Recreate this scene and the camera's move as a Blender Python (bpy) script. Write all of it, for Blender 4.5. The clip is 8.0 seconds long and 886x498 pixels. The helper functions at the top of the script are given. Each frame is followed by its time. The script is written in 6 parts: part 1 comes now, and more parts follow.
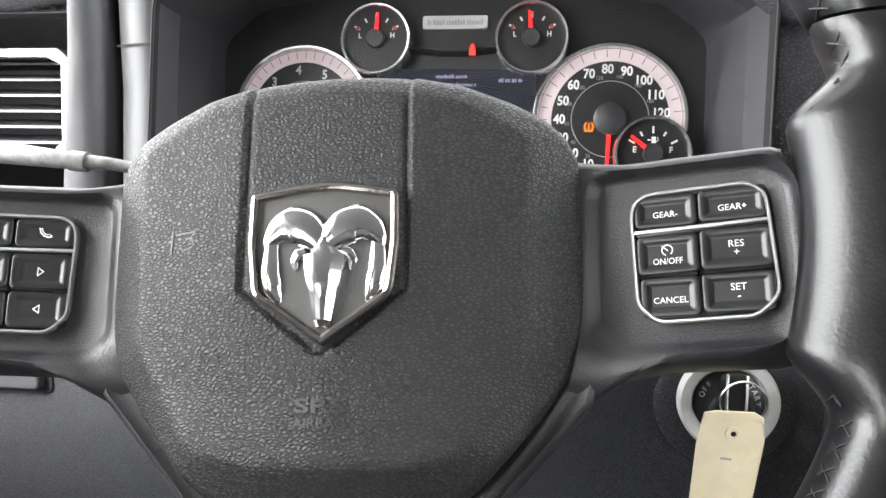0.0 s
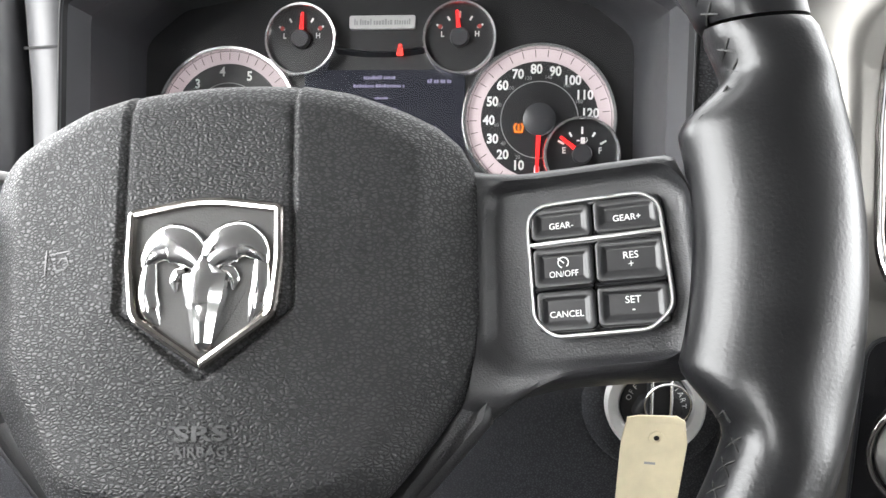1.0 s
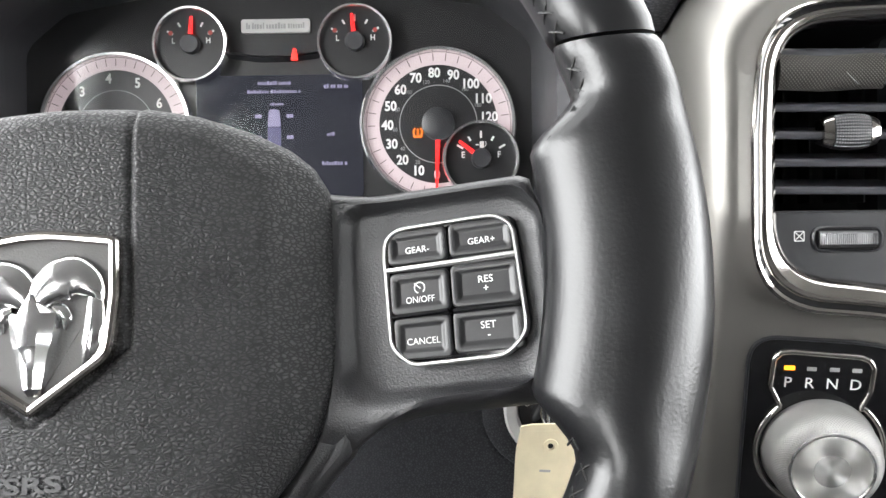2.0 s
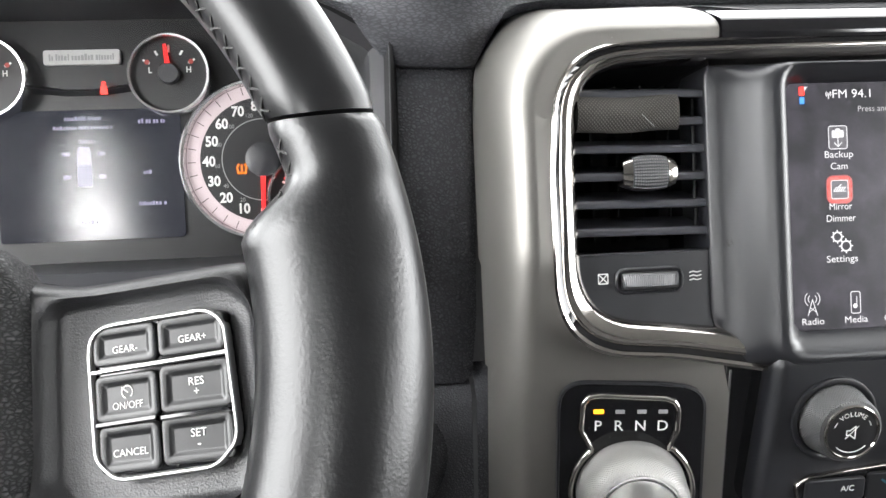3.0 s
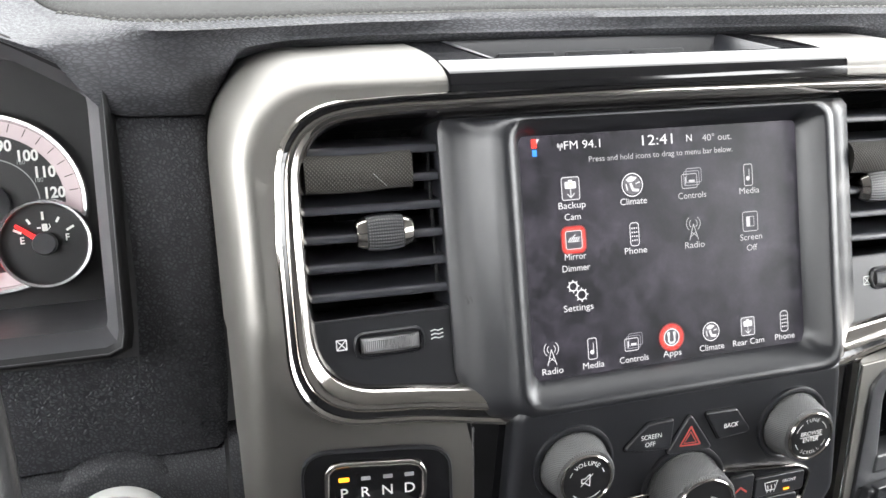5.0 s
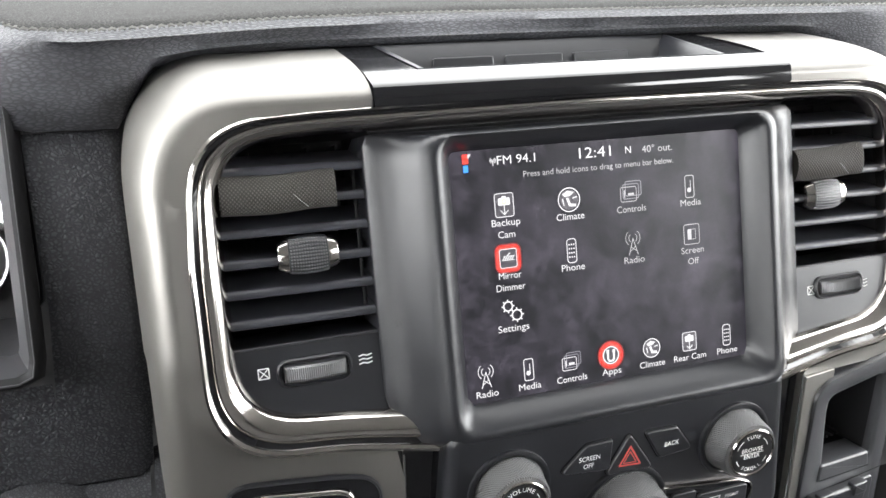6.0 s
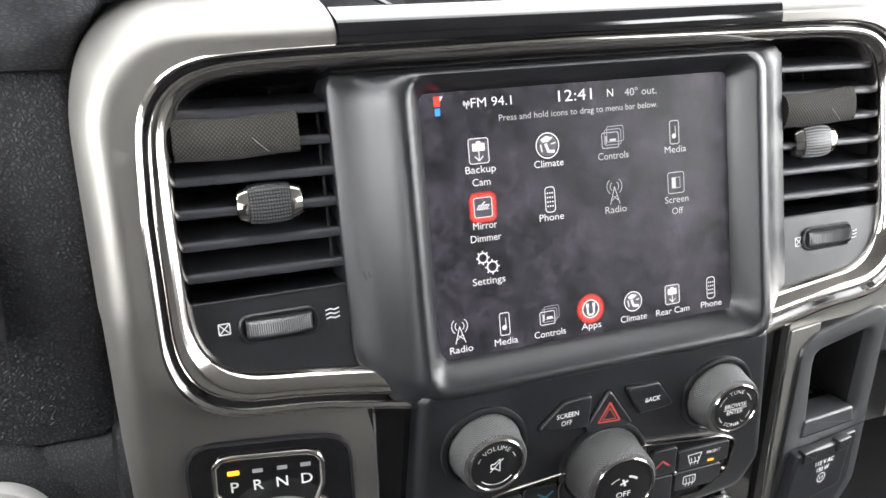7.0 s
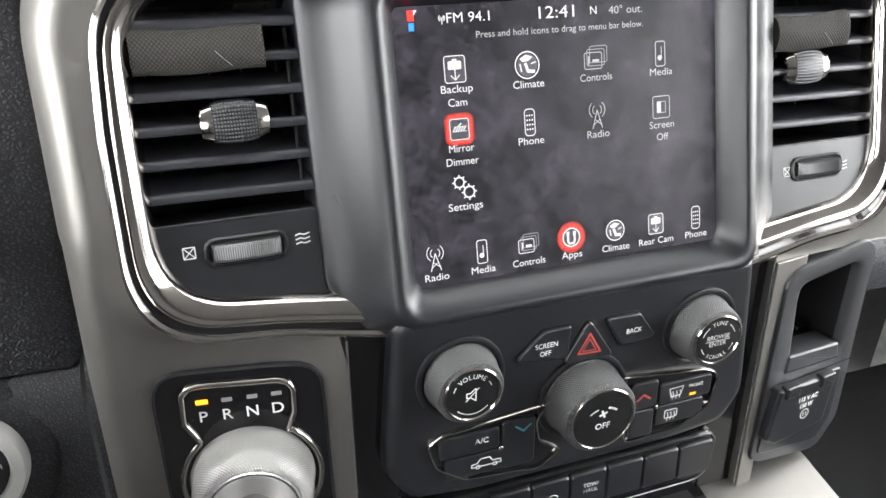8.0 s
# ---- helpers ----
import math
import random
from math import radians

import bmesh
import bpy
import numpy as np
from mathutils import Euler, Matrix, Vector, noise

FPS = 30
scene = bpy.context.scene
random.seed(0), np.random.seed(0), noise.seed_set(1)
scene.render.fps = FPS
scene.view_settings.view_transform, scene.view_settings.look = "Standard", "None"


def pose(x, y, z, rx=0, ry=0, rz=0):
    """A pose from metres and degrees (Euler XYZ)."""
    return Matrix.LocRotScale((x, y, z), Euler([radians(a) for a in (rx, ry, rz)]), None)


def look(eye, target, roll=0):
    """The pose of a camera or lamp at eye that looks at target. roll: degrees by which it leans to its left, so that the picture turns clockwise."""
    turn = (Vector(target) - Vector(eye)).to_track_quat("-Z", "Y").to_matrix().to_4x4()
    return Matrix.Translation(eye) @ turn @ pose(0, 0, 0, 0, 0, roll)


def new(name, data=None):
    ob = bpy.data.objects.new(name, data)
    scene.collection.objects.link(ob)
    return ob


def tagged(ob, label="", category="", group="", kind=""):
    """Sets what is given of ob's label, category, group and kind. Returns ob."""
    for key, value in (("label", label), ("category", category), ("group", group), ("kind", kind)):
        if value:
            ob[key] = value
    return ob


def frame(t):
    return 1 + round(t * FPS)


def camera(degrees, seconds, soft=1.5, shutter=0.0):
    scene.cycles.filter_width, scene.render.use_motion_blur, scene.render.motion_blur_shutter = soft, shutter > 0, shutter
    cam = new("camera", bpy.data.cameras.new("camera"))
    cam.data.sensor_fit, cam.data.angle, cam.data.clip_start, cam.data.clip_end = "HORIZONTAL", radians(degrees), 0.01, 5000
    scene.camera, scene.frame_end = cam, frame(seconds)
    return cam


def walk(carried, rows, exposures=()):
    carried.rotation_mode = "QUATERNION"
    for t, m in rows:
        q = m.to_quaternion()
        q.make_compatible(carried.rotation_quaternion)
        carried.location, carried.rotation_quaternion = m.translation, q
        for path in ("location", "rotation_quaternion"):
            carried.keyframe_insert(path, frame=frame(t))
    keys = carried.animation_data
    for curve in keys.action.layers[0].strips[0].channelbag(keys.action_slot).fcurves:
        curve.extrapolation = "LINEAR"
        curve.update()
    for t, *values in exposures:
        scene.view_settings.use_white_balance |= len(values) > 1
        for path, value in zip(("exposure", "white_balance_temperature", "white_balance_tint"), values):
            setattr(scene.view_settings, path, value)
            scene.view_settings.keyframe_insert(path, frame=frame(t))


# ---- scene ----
cam = camera(59.7, 8.0)
PATH = [
    (0, (-0.029, 0.181, 0.873), (-0.339, 2.075, 0.31), -0.7),
    (0.5, (-0.02, 0.188, 0.875), (-0.285, 2.087, 0.304), -0.8),
    (1, (-0.008, 0.195, 0.876), (-0.216, 2.1, 0.301), -0.8),
    (1.2, (-0.001, 0.199, 0.88), (-0.199, 2.097, 0.281), -1.0),
    (2.3, (0.031, 0.213, 0.886), (0.059, 2.123, 0.292), -0.9),
    (2.5, (0.044, 0.219, 0.891), (0.117, 2.127, 0.295), -0.8),
    (3, (0.075, 0.23, 0.902), (0.263, 2.13, 0.307), -0.9),
    (3.5, (0.098, 0.234, 0.911), (0.397, 2.118, 0.309), -0.8),
    (4, (0.116, 0.235, 0.919), (0.514, 2.094, 0.299), -0.5),
    (4.5, (0.131, 0.24, 0.932), (0.611, 2.068, 0.277), -0.1),
    (5, (0.145, 0.252, 0.946), (0.679, 2.05, 0.252), 0.1),
    (5.2, (0.149, 0.255, 0.951), (0.706, 2.042, 0.247), 0.4),
    (6.3, (0.178, 0.275, 0.962), (0.776, 2.015, 0.179), 0.3),
    (6.5, (0.178, 0.279, 0.96), (0.781, 2.007, 0.154), 0.4),
    (7, (0.187, 0.281, 0.948), (0.794, 1.989, 0.104), 0.5),
    (7.5, (0.191, 0.279, 0.938), (0.799, 1.966, 0.052), 0.6),
    (8, (0.197, 0.282, 0.927), (0.805, 1.942, -0.008), 0.8),
]
walk(cam, [(t, look(eye, target, roll)) for t, eye, target, roll in PATH], exposures=[(0, 4.8, 6500, 8), (8, 4.8, 6500, 8)])

# ---- daylight: a bright overcast day outside the cab ----
world = bpy.data.worlds.new("sky")
scene.world = world
world.use_nodes = True
wn = world.node_tree
sky = wn.nodes.new("ShaderNodeTexSky")
sky.sky_type, sky.sun_disc = "NISHITA", False
sky.sun_elevation, sky.sun_rotation = radians(50), radians(215)
sky.air_density, sky.dust_density, sky.ozone_density = 0.25, 4.0, 0.2
wn.nodes["Background"].inputs["Strength"].default_value = 0.15
haze = wn.nodes.new("ShaderNodeHueSaturation")
haze.inputs["Saturation"].default_value = 0.3
wn.links.new(sky.outputs["Color"], haze.inputs["Color"])
cloud = wn.nodes.new("ShaderNodeMix")
cloud.data_type = "RGBA"
cloud.inputs["Factor"].default_value = 0.75
cloud.inputs["B"].default_value = (6.0, 6.0, 6.05, 1)
wn.links.new(haze.outputs["Color"], cloud.inputs["A"])
wn.links.new(cloud.outputs["Result"], wn.nodes["Background"].inputs["Color"])
sun = new("sun", bpy.data.lights.new("sun", "SUN"))
sun.data.energy, sun.data.angle, sun.data.color = 0.6, radians(20), (1.0, 0.98, 0.95)
sun.matrix_world = look((-1.72, -2.46, 3.58), (0, 0, 0))


# ---- materials ----
def nodes_of(name):
    m = bpy.data.materials.new(name)
    m.use_nodes = True
    return m, m.node_tree, m.node_tree.nodes["Principled BSDF"]


def put(nt, kind, **vals):
    n = nt.nodes.new(kind)
    for k, v in vals.items():
        n.inputs[k.replace("_", " ")].default_value = v
    return n


def surface(name, base, rough=0.5, metal=0.0, grain=0.0, grain_scale=1500.0, wear=0.25, wear_scale=40.0, dust=0.0, coat=0.0, spec=0.5):
    """A plain surface with blotchy tone, uneven gloss and a fine bump."""
    m, nt, b = nodes_of(name)
    tc = nt.nodes.new("ShaderNodeTexCoord")
    big = put(nt, "ShaderNodeTexNoise", Scale=wear_scale, Detail=6.0, Roughness=0.6)
    fine = put(nt, "ShaderNodeTexNoise", Scale=grain_scale, Detail=3.0)
    for n in (big, fine):
        nt.links.new(tc.outputs["Object"], n.inputs["Vector"])
    ramp = nt.nodes.new("ShaderNodeMapRange")
    ramp.inputs["From Min"].default_value, ramp.inputs["From Max"].default_value = 0.3, 0.7
    ramp.inputs["To Min"].default_value, ramp.inputs["To Max"].default_value = 1 - wear, 1 + wear
    nt.links.new(big.outputs["Fac"], ramp.inputs["Value"])
    mix = nt.nodes.new("ShaderNodeMix")
    mix.data_type, mix.blend_type = "RGBA", "MULTIPLY"
    mix.inputs["Factor"].default_value = 1.0
    mix.inputs["A"].default_value = (*base, 1)
    nt.links.new(ramp.outputs["Result"], mix.inputs["B"])
    col = mix.outputs["Result"]
    if dust > 0:
        specks = put(nt, "ShaderNodeTexVoronoi", Scale=420.0)
        nt.links.new(tc.outputs["Object"], specks.inputs["Vector"])
        cut = nt.nodes.new("ShaderNodeMapRange")
        cut.inputs["From Min"].default_value, cut.inputs["From Max"].default_value = 0.10, 0.05
        cut.inputs["To Max"].default_value = dust
        nt.links.new(specks.outputs["Distance"], cut.inputs["Value"])
        patch = put(nt, "ShaderNodeTexNoise", Scale=130.0, Detail=4.0)
        nt.links.new(tc.outputs["Object"], patch.inputs["Vector"])
        gate = nt.nodes.new("ShaderNodeMapRange")
        gate.inputs["From Min"].default_value, gate.inputs["From Max"].default_value = 0.56, 0.66
        nt.links.new(patch.outputs["Fac"], gate.inputs["Value"])
        both = nt.nodes.new("ShaderNodeMath")
        both.operation = "MULTIPLY"
        nt.links.new(cut.outputs["Result"], both.inputs[0])
        nt.links.new(gate.outputs["Result"], both.inputs[1])
        mix2 = nt.nodes.new("ShaderNodeMix")
        mix2.data_type = "RGBA"
        mix2.inputs["B"].default_value = (0.45, 0.43, 0.4, 1)
        nt.links.new(both.outputs[0], mix2.inputs["Factor"])
        nt.links.new(col, mix2.inputs["A"])
        col = mix2.outputs["Result"]
    nt.links.new(col, b.inputs["Base Color"])
    rr = nt.nodes.new("ShaderNodeMapRange")
    rr.inputs["To Min"].default_value, rr.inputs["To Max"].default_value = max(0.02, rough * 0.82), min(1.0, rough * 1.18)
    nt.links.new(big.outputs["Fac"], rr.inputs["Value"])
    nt.links.new(rr.outputs["Result"], b.inputs["Roughness"])
    b.inputs["Metallic"].default_value = metal
    b.inputs["Specular IOR Level"].default_value = spec
    b.inputs["Coat Weight"].default_value = coat
    b.inputs["Coat Roughness"].default_value = 0.06
    if grain > 0:
        bump = put(nt, "ShaderNodeBump", Strength=grain, Distance=0.0004)
        nt.links.new(fine.outputs["Fac"], bump.inputs["Height"])
        nt.links.new(bump.outputs["Normal"], b.inputs["Normal"])
    return m


def leather(name, base, rough, cell, depth, stretch=(1, 1, 1), crease=0.0, spec=0.5, seam=0.42, dull=1.9, pebble=1.0, gap=(0.5, 0.8), crease_shade=0.4):
    """Pebbled hide: cells with creases between them, their shade painted into the colour, over long soft wrinkles."""
    m, nt, b = nodes_of(name)
    tc = nt.nodes.new("ShaderNodeTexCoord")
    mp = nt.nodes.new("ShaderNodeMapping")
    mp.inputs["Scale"].default_value = stretch
    nt.links.new(tc.outputs["Object"], mp.inputs["Vector"])
    warp = put(nt, "ShaderNodeTexNoise", Scale=cell * 0.5, Detail=3.0)
    nt.links.new(mp.outputs["Vector"], warp.inputs["Vector"])
    push = nt.nodes.new("ShaderNodeMix")
    push.data_type, push.blend_type = "RGBA", "LINEAR_LIGHT"
    push.inputs["Factor"].default_value = 0.55 / cell
    nt.links.new(mp.outputs["Vector"], push.inputs["A"])
    nt.links.new(warp.outputs["Color"], push.inputs["B"])
    vor = put(nt, "ShaderNodeTexVoronoi", Scale=cell)
    vor.feature = "DISTANCE_TO_EDGE"
    nt.links.new(push.outputs["Result"], vor.inputs["Vector"])
    edge = nt.nodes.new("ShaderNodeMapRange")
    edge.interpolation_type = "SMOOTHSTEP"
    edge.inputs["From Max"].default_value, edge.inputs["To Max"].default_value = seam, pebble
    nt.links.new(vor.outputs["Distance"], edge.inputs["Value"])
    fade = put(nt, "ShaderNodeTexNoise", Scale=cell * 0.35, Detail=2.0)
    nt.links.new(mp.outputs["Vector"], fade.inputs["Vector"])
    gate = nt.nodes.new("ShaderNodeMapRange")
    gate.inputs["From Min"].default_value, gate.inputs["From Max"].default_value = gap
    gate.inputs["To Max"].default_value = pebble
    nt.links.new(fade.outputs["Fac"], gate.inputs["Value"])
    cells = nt.nodes.new("ShaderNodeMath")
    cells.operation = "MAXIMUM"
    nt.links.new(edge.outputs["Result"], cells.inputs[0])
    nt.links.new(gate.outputs["Result"], cells.inputs[1])
    wr = put(nt, "ShaderNodeTexNoise", Scale=90.0, Detail=5.0, Roughness=0.6)
    nt.links.new(mp.outputs["Vector"], wr.inputs["Vector"])
    add = nt.nodes.new("ShaderNodeMath")
    add.operation = "MULTIPLY_ADD"
    add.inputs[1].default_value = crease
    nt.links.new(wr.outputs["Fac"], add.inputs[0])
    nt.links.new(cells.outputs[0], add.inputs[2])
    bump = put(nt, "ShaderNodeBump", Strength=1.0, Distance=depth)
    nt.links.new(add.outputs[0], bump.inputs["Height"])
    nt.links.new(bump.outputs["Normal"], b.inputs["Normal"])
    tone = nt.nodes.new("ShaderNodeMapRange")
    tone.inputs["To Min"].default_value, tone.inputs["To Max"].default_value = 0.75, 1.25
    nt.links.new(wr.outputs["Fac"], tone.inputs["Value"])
    mix = nt.nodes.new("ShaderNodeMix")
    mix.data_type, mix.blend_type = "RGBA", "MULTIPLY"
    mix.inputs["Factor"].default_value = 1.0
    mix.inputs["A"].default_value = (*base, 1)
    nt.links.new(tone.outputs["Result"], mix.inputs["B"])
    # Crease shade for the base colour, darkest between the cells.
    shade_map = nt.nodes.new("ShaderNodeMapRange")
    shade_map.inputs["From Max"].default_value = pebble * 0.6
    shade_map.inputs["To Min"].default_value, shade_map.inputs["To Max"].default_value = crease_shade, 1.0
    nt.links.new(cells.outputs[0], shade_map.inputs["Value"])
    # Tone times the painted crease shade; no wear goes in here.
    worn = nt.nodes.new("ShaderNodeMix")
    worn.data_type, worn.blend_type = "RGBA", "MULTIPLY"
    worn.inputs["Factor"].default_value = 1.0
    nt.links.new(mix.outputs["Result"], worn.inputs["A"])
    nt.links.new(shade_map.outputs["Result"], worn.inputs["B"])
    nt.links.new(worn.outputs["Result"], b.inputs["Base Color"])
    rr = nt.nodes.new("ShaderNodeMapRange")
    rr.inputs["To Min"].default_value, rr.inputs["To Max"].default_value = min(1.0, rough * dull), rough * 0.9
    rr.inputs["From Max"].default_value = pebble
    nt.links.new(cells.outputs[0], rr.inputs["Value"])
    nt.links.new(rr.outputs["Result"], b.inputs["Roughness"])
    shine = nt.nodes.new("ShaderNodeMapRange")
    shine.inputs["From Max"].default_value = pebble
    shine.inputs["To Min"].default_value, shine.inputs["To Max"].default_value = spec * (1.0 if dull < 1.18 else 0.65), spec
    nt.links.new(cells.outputs[0], shine.inputs["Value"])
    nt.links.new(shine.outputs["Result"], b.inputs["Specular IOR Level"])
    return m


def glow(name, colour, strength, base=(0.02, 0.02, 0.02), rough=0.3):
    m, nt, b = nodes_of(name)
    b.inputs["Base Color"].default_value = (*base, 1)
    b.inputs["Roughness"].default_value = rough
    b.inputs["Emission Color"].default_value = (*colour, 1)
    b.inputs["Emission Strength"].default_value = strength * 0.1
    return m


def woven(name, base):
    """Open cloth mesh with a dotted weave."""
    m, nt, b = nodes_of(name)
    tc = nt.nodes.new("ShaderNodeTexCoord")
    mp = nt.nodes.new("ShaderNodeMapping")
    mp.inputs["Rotation"].default_value = (0, 0, radians(45))
    nt.links.new(tc.outputs["UV"], mp.inputs["Vector"])
    ch = put(nt, "ShaderNodeTexChecker", Scale=1.0)
    w1 = put(nt, "ShaderNodeTexWave", Scale=1.0)
    w2 = put(nt, "ShaderNodeTexWave", Scale=1.0)
    w1.bands_direction, w2.bands_direction = "X", "Y"
    nt.nodes.remove(ch)
    for w in (w1, w2):
        w.inputs["Scale"].default_value = 2.4
        nt.links.new(mp.outputs["Vector"], w.inputs["Vector"])
    mul = nt.nodes.new("ShaderNodeMath")
    mul.operation = "MULTIPLY"
    nt.links.new(w1.outputs["Fac"], mul.inputs[0])
    nt.links.new(w2.outputs["Fac"], mul.inputs[1])
    mix = nt.nodes.new("ShaderNodeMix")
    mix.data_type = "RGBA"
    mix.inputs["A"].default_value = (*[c * 0.55 for c in base], 1)
    mix.inputs["B"].default_value = (*[c * 2.2 for c in base], 1)
    nt.links.new(mul.outputs[0], mix.inputs["Factor"])
    nt.links.new(mix.outputs["Result"], b.inputs["Base Color"])
    bump = put(nt, "ShaderNodeBump", Strength=0.8, Distance=0.0005)
    nt.links.new(mul.outputs[0], bump.inputs["Height"])
    nt.links.new(bump.outputs["Normal"], b.inputs["Normal"])
    b.inputs["Roughness"].default_value = 0.85
    return m


def screen_glass(name):
    """A lit display behind gloss glass: dark slate wallpaper with a violet cast."""
    m, nt, b = nodes_of(name)
    tc = nt.nodes.new("ShaderNodeTexCoord")
    a = put(nt, "ShaderNodeTexNoise", Scale=26.0, Detail=9.0, Roughness=0.82)
    c = put(nt, "ShaderNodeTexNoise", Scale=420.0, Detail=4.0, Roughness=0.7)
    for n in (a, c):
        nt.links.new(tc.outputs["Object"], n.inputs["Vector"])
    ramp = nt.nodes.new("ShaderNodeValToRGB")
    ramp.color_ramp.elements[0].position, ramp.color_ramp.elements[1].position = 0.42, 0.75
    ramp.color_ramp.elements[0].color = (0.006, 0.006, 0.008, 1)
    ramp.color_ramp.elements[1].color = (0.1, 0.087, 0.115, 1)
    nt.links.new(a.outputs["Fac"], ramp.inputs["Fac"])
    mix = nt.nodes.new("ShaderNodeMix")
    mix.data_type, mix.blend_type = "RGBA", "MULTIPLY"
    mix.inputs["Factor"].default_value = 0.8
    nt.links.new(ramp.outputs["Color"], mix.inputs["A"])
    nt.links.new(c.outputs["Fac"], mix.inputs["B"])
    nt.links.new(mix.outputs["Result"], b.inputs["Emission Color"])
    b.inputs["Emission Strength"].default_value = 0.085
    b.inputs["Base Color"].default_value = (0.006, 0.006, 0.007, 1)
    b.inputs["Roughness"].default_value = 0.36
    b.inputs["Specular IOR Level"].default_value = 0.22
    return m


def brushed(name, base, rough, metal):
    """Satin metal with fine turned lines round the local z axis."""
    m, nt, b = nodes_of(name)
    tc = nt.nodes.new("ShaderNodeTexCoord")
    gr = put(nt, "ShaderNodeTexNoise", Scale=900.0, Detail=2.0)
    nt.links.new(tc.outputs["Object"], gr.inputs["Vector"])
    b.inputs["Base Color"].default_value = (*base, 1)
    b.inputs["Metallic"].default_value = metal
    rr = nt.nodes.new("ShaderNodeMapRange")
    rr.inputs["To Min"].default_value, rr.inputs["To Max"].default_value = rough * 0.7, rough * 1.3
    nt.links.new(gr.outputs["Fac"], rr.inputs["Value"])
    nt.links.new(rr.outputs["Result"], b.inputs["Roughness"])
    b.inputs["Anisotropic"].default_value = 0.8
    tg = nt.nodes.new("ShaderNodeTangent")
    tg.direction_type, tg.axis = "RADIAL", "Z"
    nt.links.new(tg.outputs["Tangent"], b.inputs["Tangent"])
    return m


def knurled(name, base, rough, metal, count, pitch):
    """Satin metal cut with a fine diamond pattern round the local z axis; pitch in millimetres."""
    m, nt, b = nodes_of(name)
    tc = nt.nodes.new("ShaderNodeTexCoord")
    sp = nt.nodes.new("ShaderNodeSeparateXYZ")
    nt.links.new(tc.outputs["Object"], sp.inputs[0])

    def op(kind, a, b2=None):
        n = nt.nodes.new("ShaderNodeMath")
        n.operation = kind
        for k, q in enumerate((a, b2)):
            if q is None:
                continue
            if isinstance(q, (int, float)):
                n.inputs[k].default_value = q
            else:
                nt.links.new(q, n.inputs[k])
        return n.outputs[0]

    ang = op("MULTIPLY", op("ARCTAN2", sp.outputs["Y"], sp.outputs["X"]), float(count))
    rise = op("MULTIPLY", sp.outputs["Z"], 2 * math.pi / (pitch * 0.001))
    h = op("MULTIPLY", op("ADD", op("SINE", op("ADD", ang, rise)), 1.0), op("ADD", op("SINE", op("SUBTRACT", ang, rise)), 1.0))
    bump = put(nt, "ShaderNodeBump", Strength=0.7, Distance=0.00012)
    nt.links.new(h, bump.inputs["Height"])
    nt.links.new(bump.outputs["Normal"], b.inputs["Normal"])
    wear = put(nt, "ShaderNodeTexNoise", Scale=120.0, Detail=5.0)
    nt.links.new(tc.outputs["Object"], wear.inputs["Vector"])
    tone = nt.nodes.new("ShaderNodeMapRange")
    tone.inputs["To Min"].default_value, tone.inputs["To Max"].default_value = 0.85, 1.15
    nt.links.new(wear.outputs["Fac"], tone.inputs["Value"])
    mix = nt.nodes.new("ShaderNodeMix")
    mix.data_type, mix.blend_type = "RGBA", "MULTIPLY"
    mix.inputs["Factor"].default_value = 1.0
    mix.inputs["A"].default_value = (*base, 1)
    nt.links.new(tone.outputs["Result"], mix.inputs["B"])
    nt.links.new(mix.outputs["Result"], b.inputs["Base Color"])
    b.inputs["Roughness"].default_value, b.inputs["Metallic"].default_value = rough, metal
    return m


def clear_lens(name, tint=0.95):
    """Thin clear plastic with a glossy face."""
    m = bpy.data.materials.new(name)
    m.use_nodes = True
    nt = m.node_tree
    nt.nodes.remove(nt.nodes["Principled BSDF"])
    clear = put(nt, "ShaderNodeBsdfTransparent", Color=(tint, tint, tint, 1))
    shine = put(nt, "ShaderNodeBsdfAnisotropic", Roughness=0.12)
    fr = put(nt, "ShaderNodeLayerWeight", Blend=0.2)
    gloss = nt.nodes.new("ShaderNodeMapRange")
    gloss.inputs["To Min"].default_value, gloss.inputs["To Max"].default_value = 0.03, 0.2
    nt.links.new(fr.outputs["Facing"], gloss.inputs["Value"])
    mix = nt.nodes.new("ShaderNodeMixShader")
    nt.links.new(gloss.outputs["Result"], mix.inputs[0])
    nt.links.new(clear.outputs[0], mix.inputs[1])
    nt.links.new(shine.outputs[0], mix.inputs[2])
    nt.links.new(mix.outputs[0], nt.nodes["Material Output"].inputs["Surface"])
    return m


# Heavy tint, added to cut the sky light falling on the dashboard.
DIM_GLASS = clear_lens("dimming_windscreen_glass", 0.34)
HIDE = leather("pebbled_black_leather", (0.017, 0.017, 0.0182), 0.42, 600.0, 0.00017, stretch=(0.85, 1.45, 1), crease=0.4, seam=0.38, dull=1.5, spec=0.5, gap=(2, 3), crease_shade=0.5)
HIDE_FINE = surface("smooth_black_leather", (0.008, 0.008, 0.0087), 0.31, grain=0.22, grain_scale=800, wear=0.25, wear_scale=60, spec=0.45)
HIDE_TOP = surface("fine_black_leather", (0.009, 0.009, 0.0098), 0.3, grain=0.1, grain_scale=800, wear=0.25, wear_scale=60, spec=0.42)
VINYL = leather("grained_dash_vinyl", (0.062, 0.063, 0.07), 0.48, 400.0, 0.0002, spec=0.4, gap=(2, 3), stretch=(0.6, 1.7, 1.7), crease=0.5, seam=0.36, dull=1.3, crease_shade=0.65)
VINYL_FINE = leather("fine_grained_vinyl", (0.031, 0.032, 0.037), 0.46, 560.0, 0.0002, crease=0.4, seam=0.4, dull=1.4, gap=(2, 3), crease_shade=0.6)
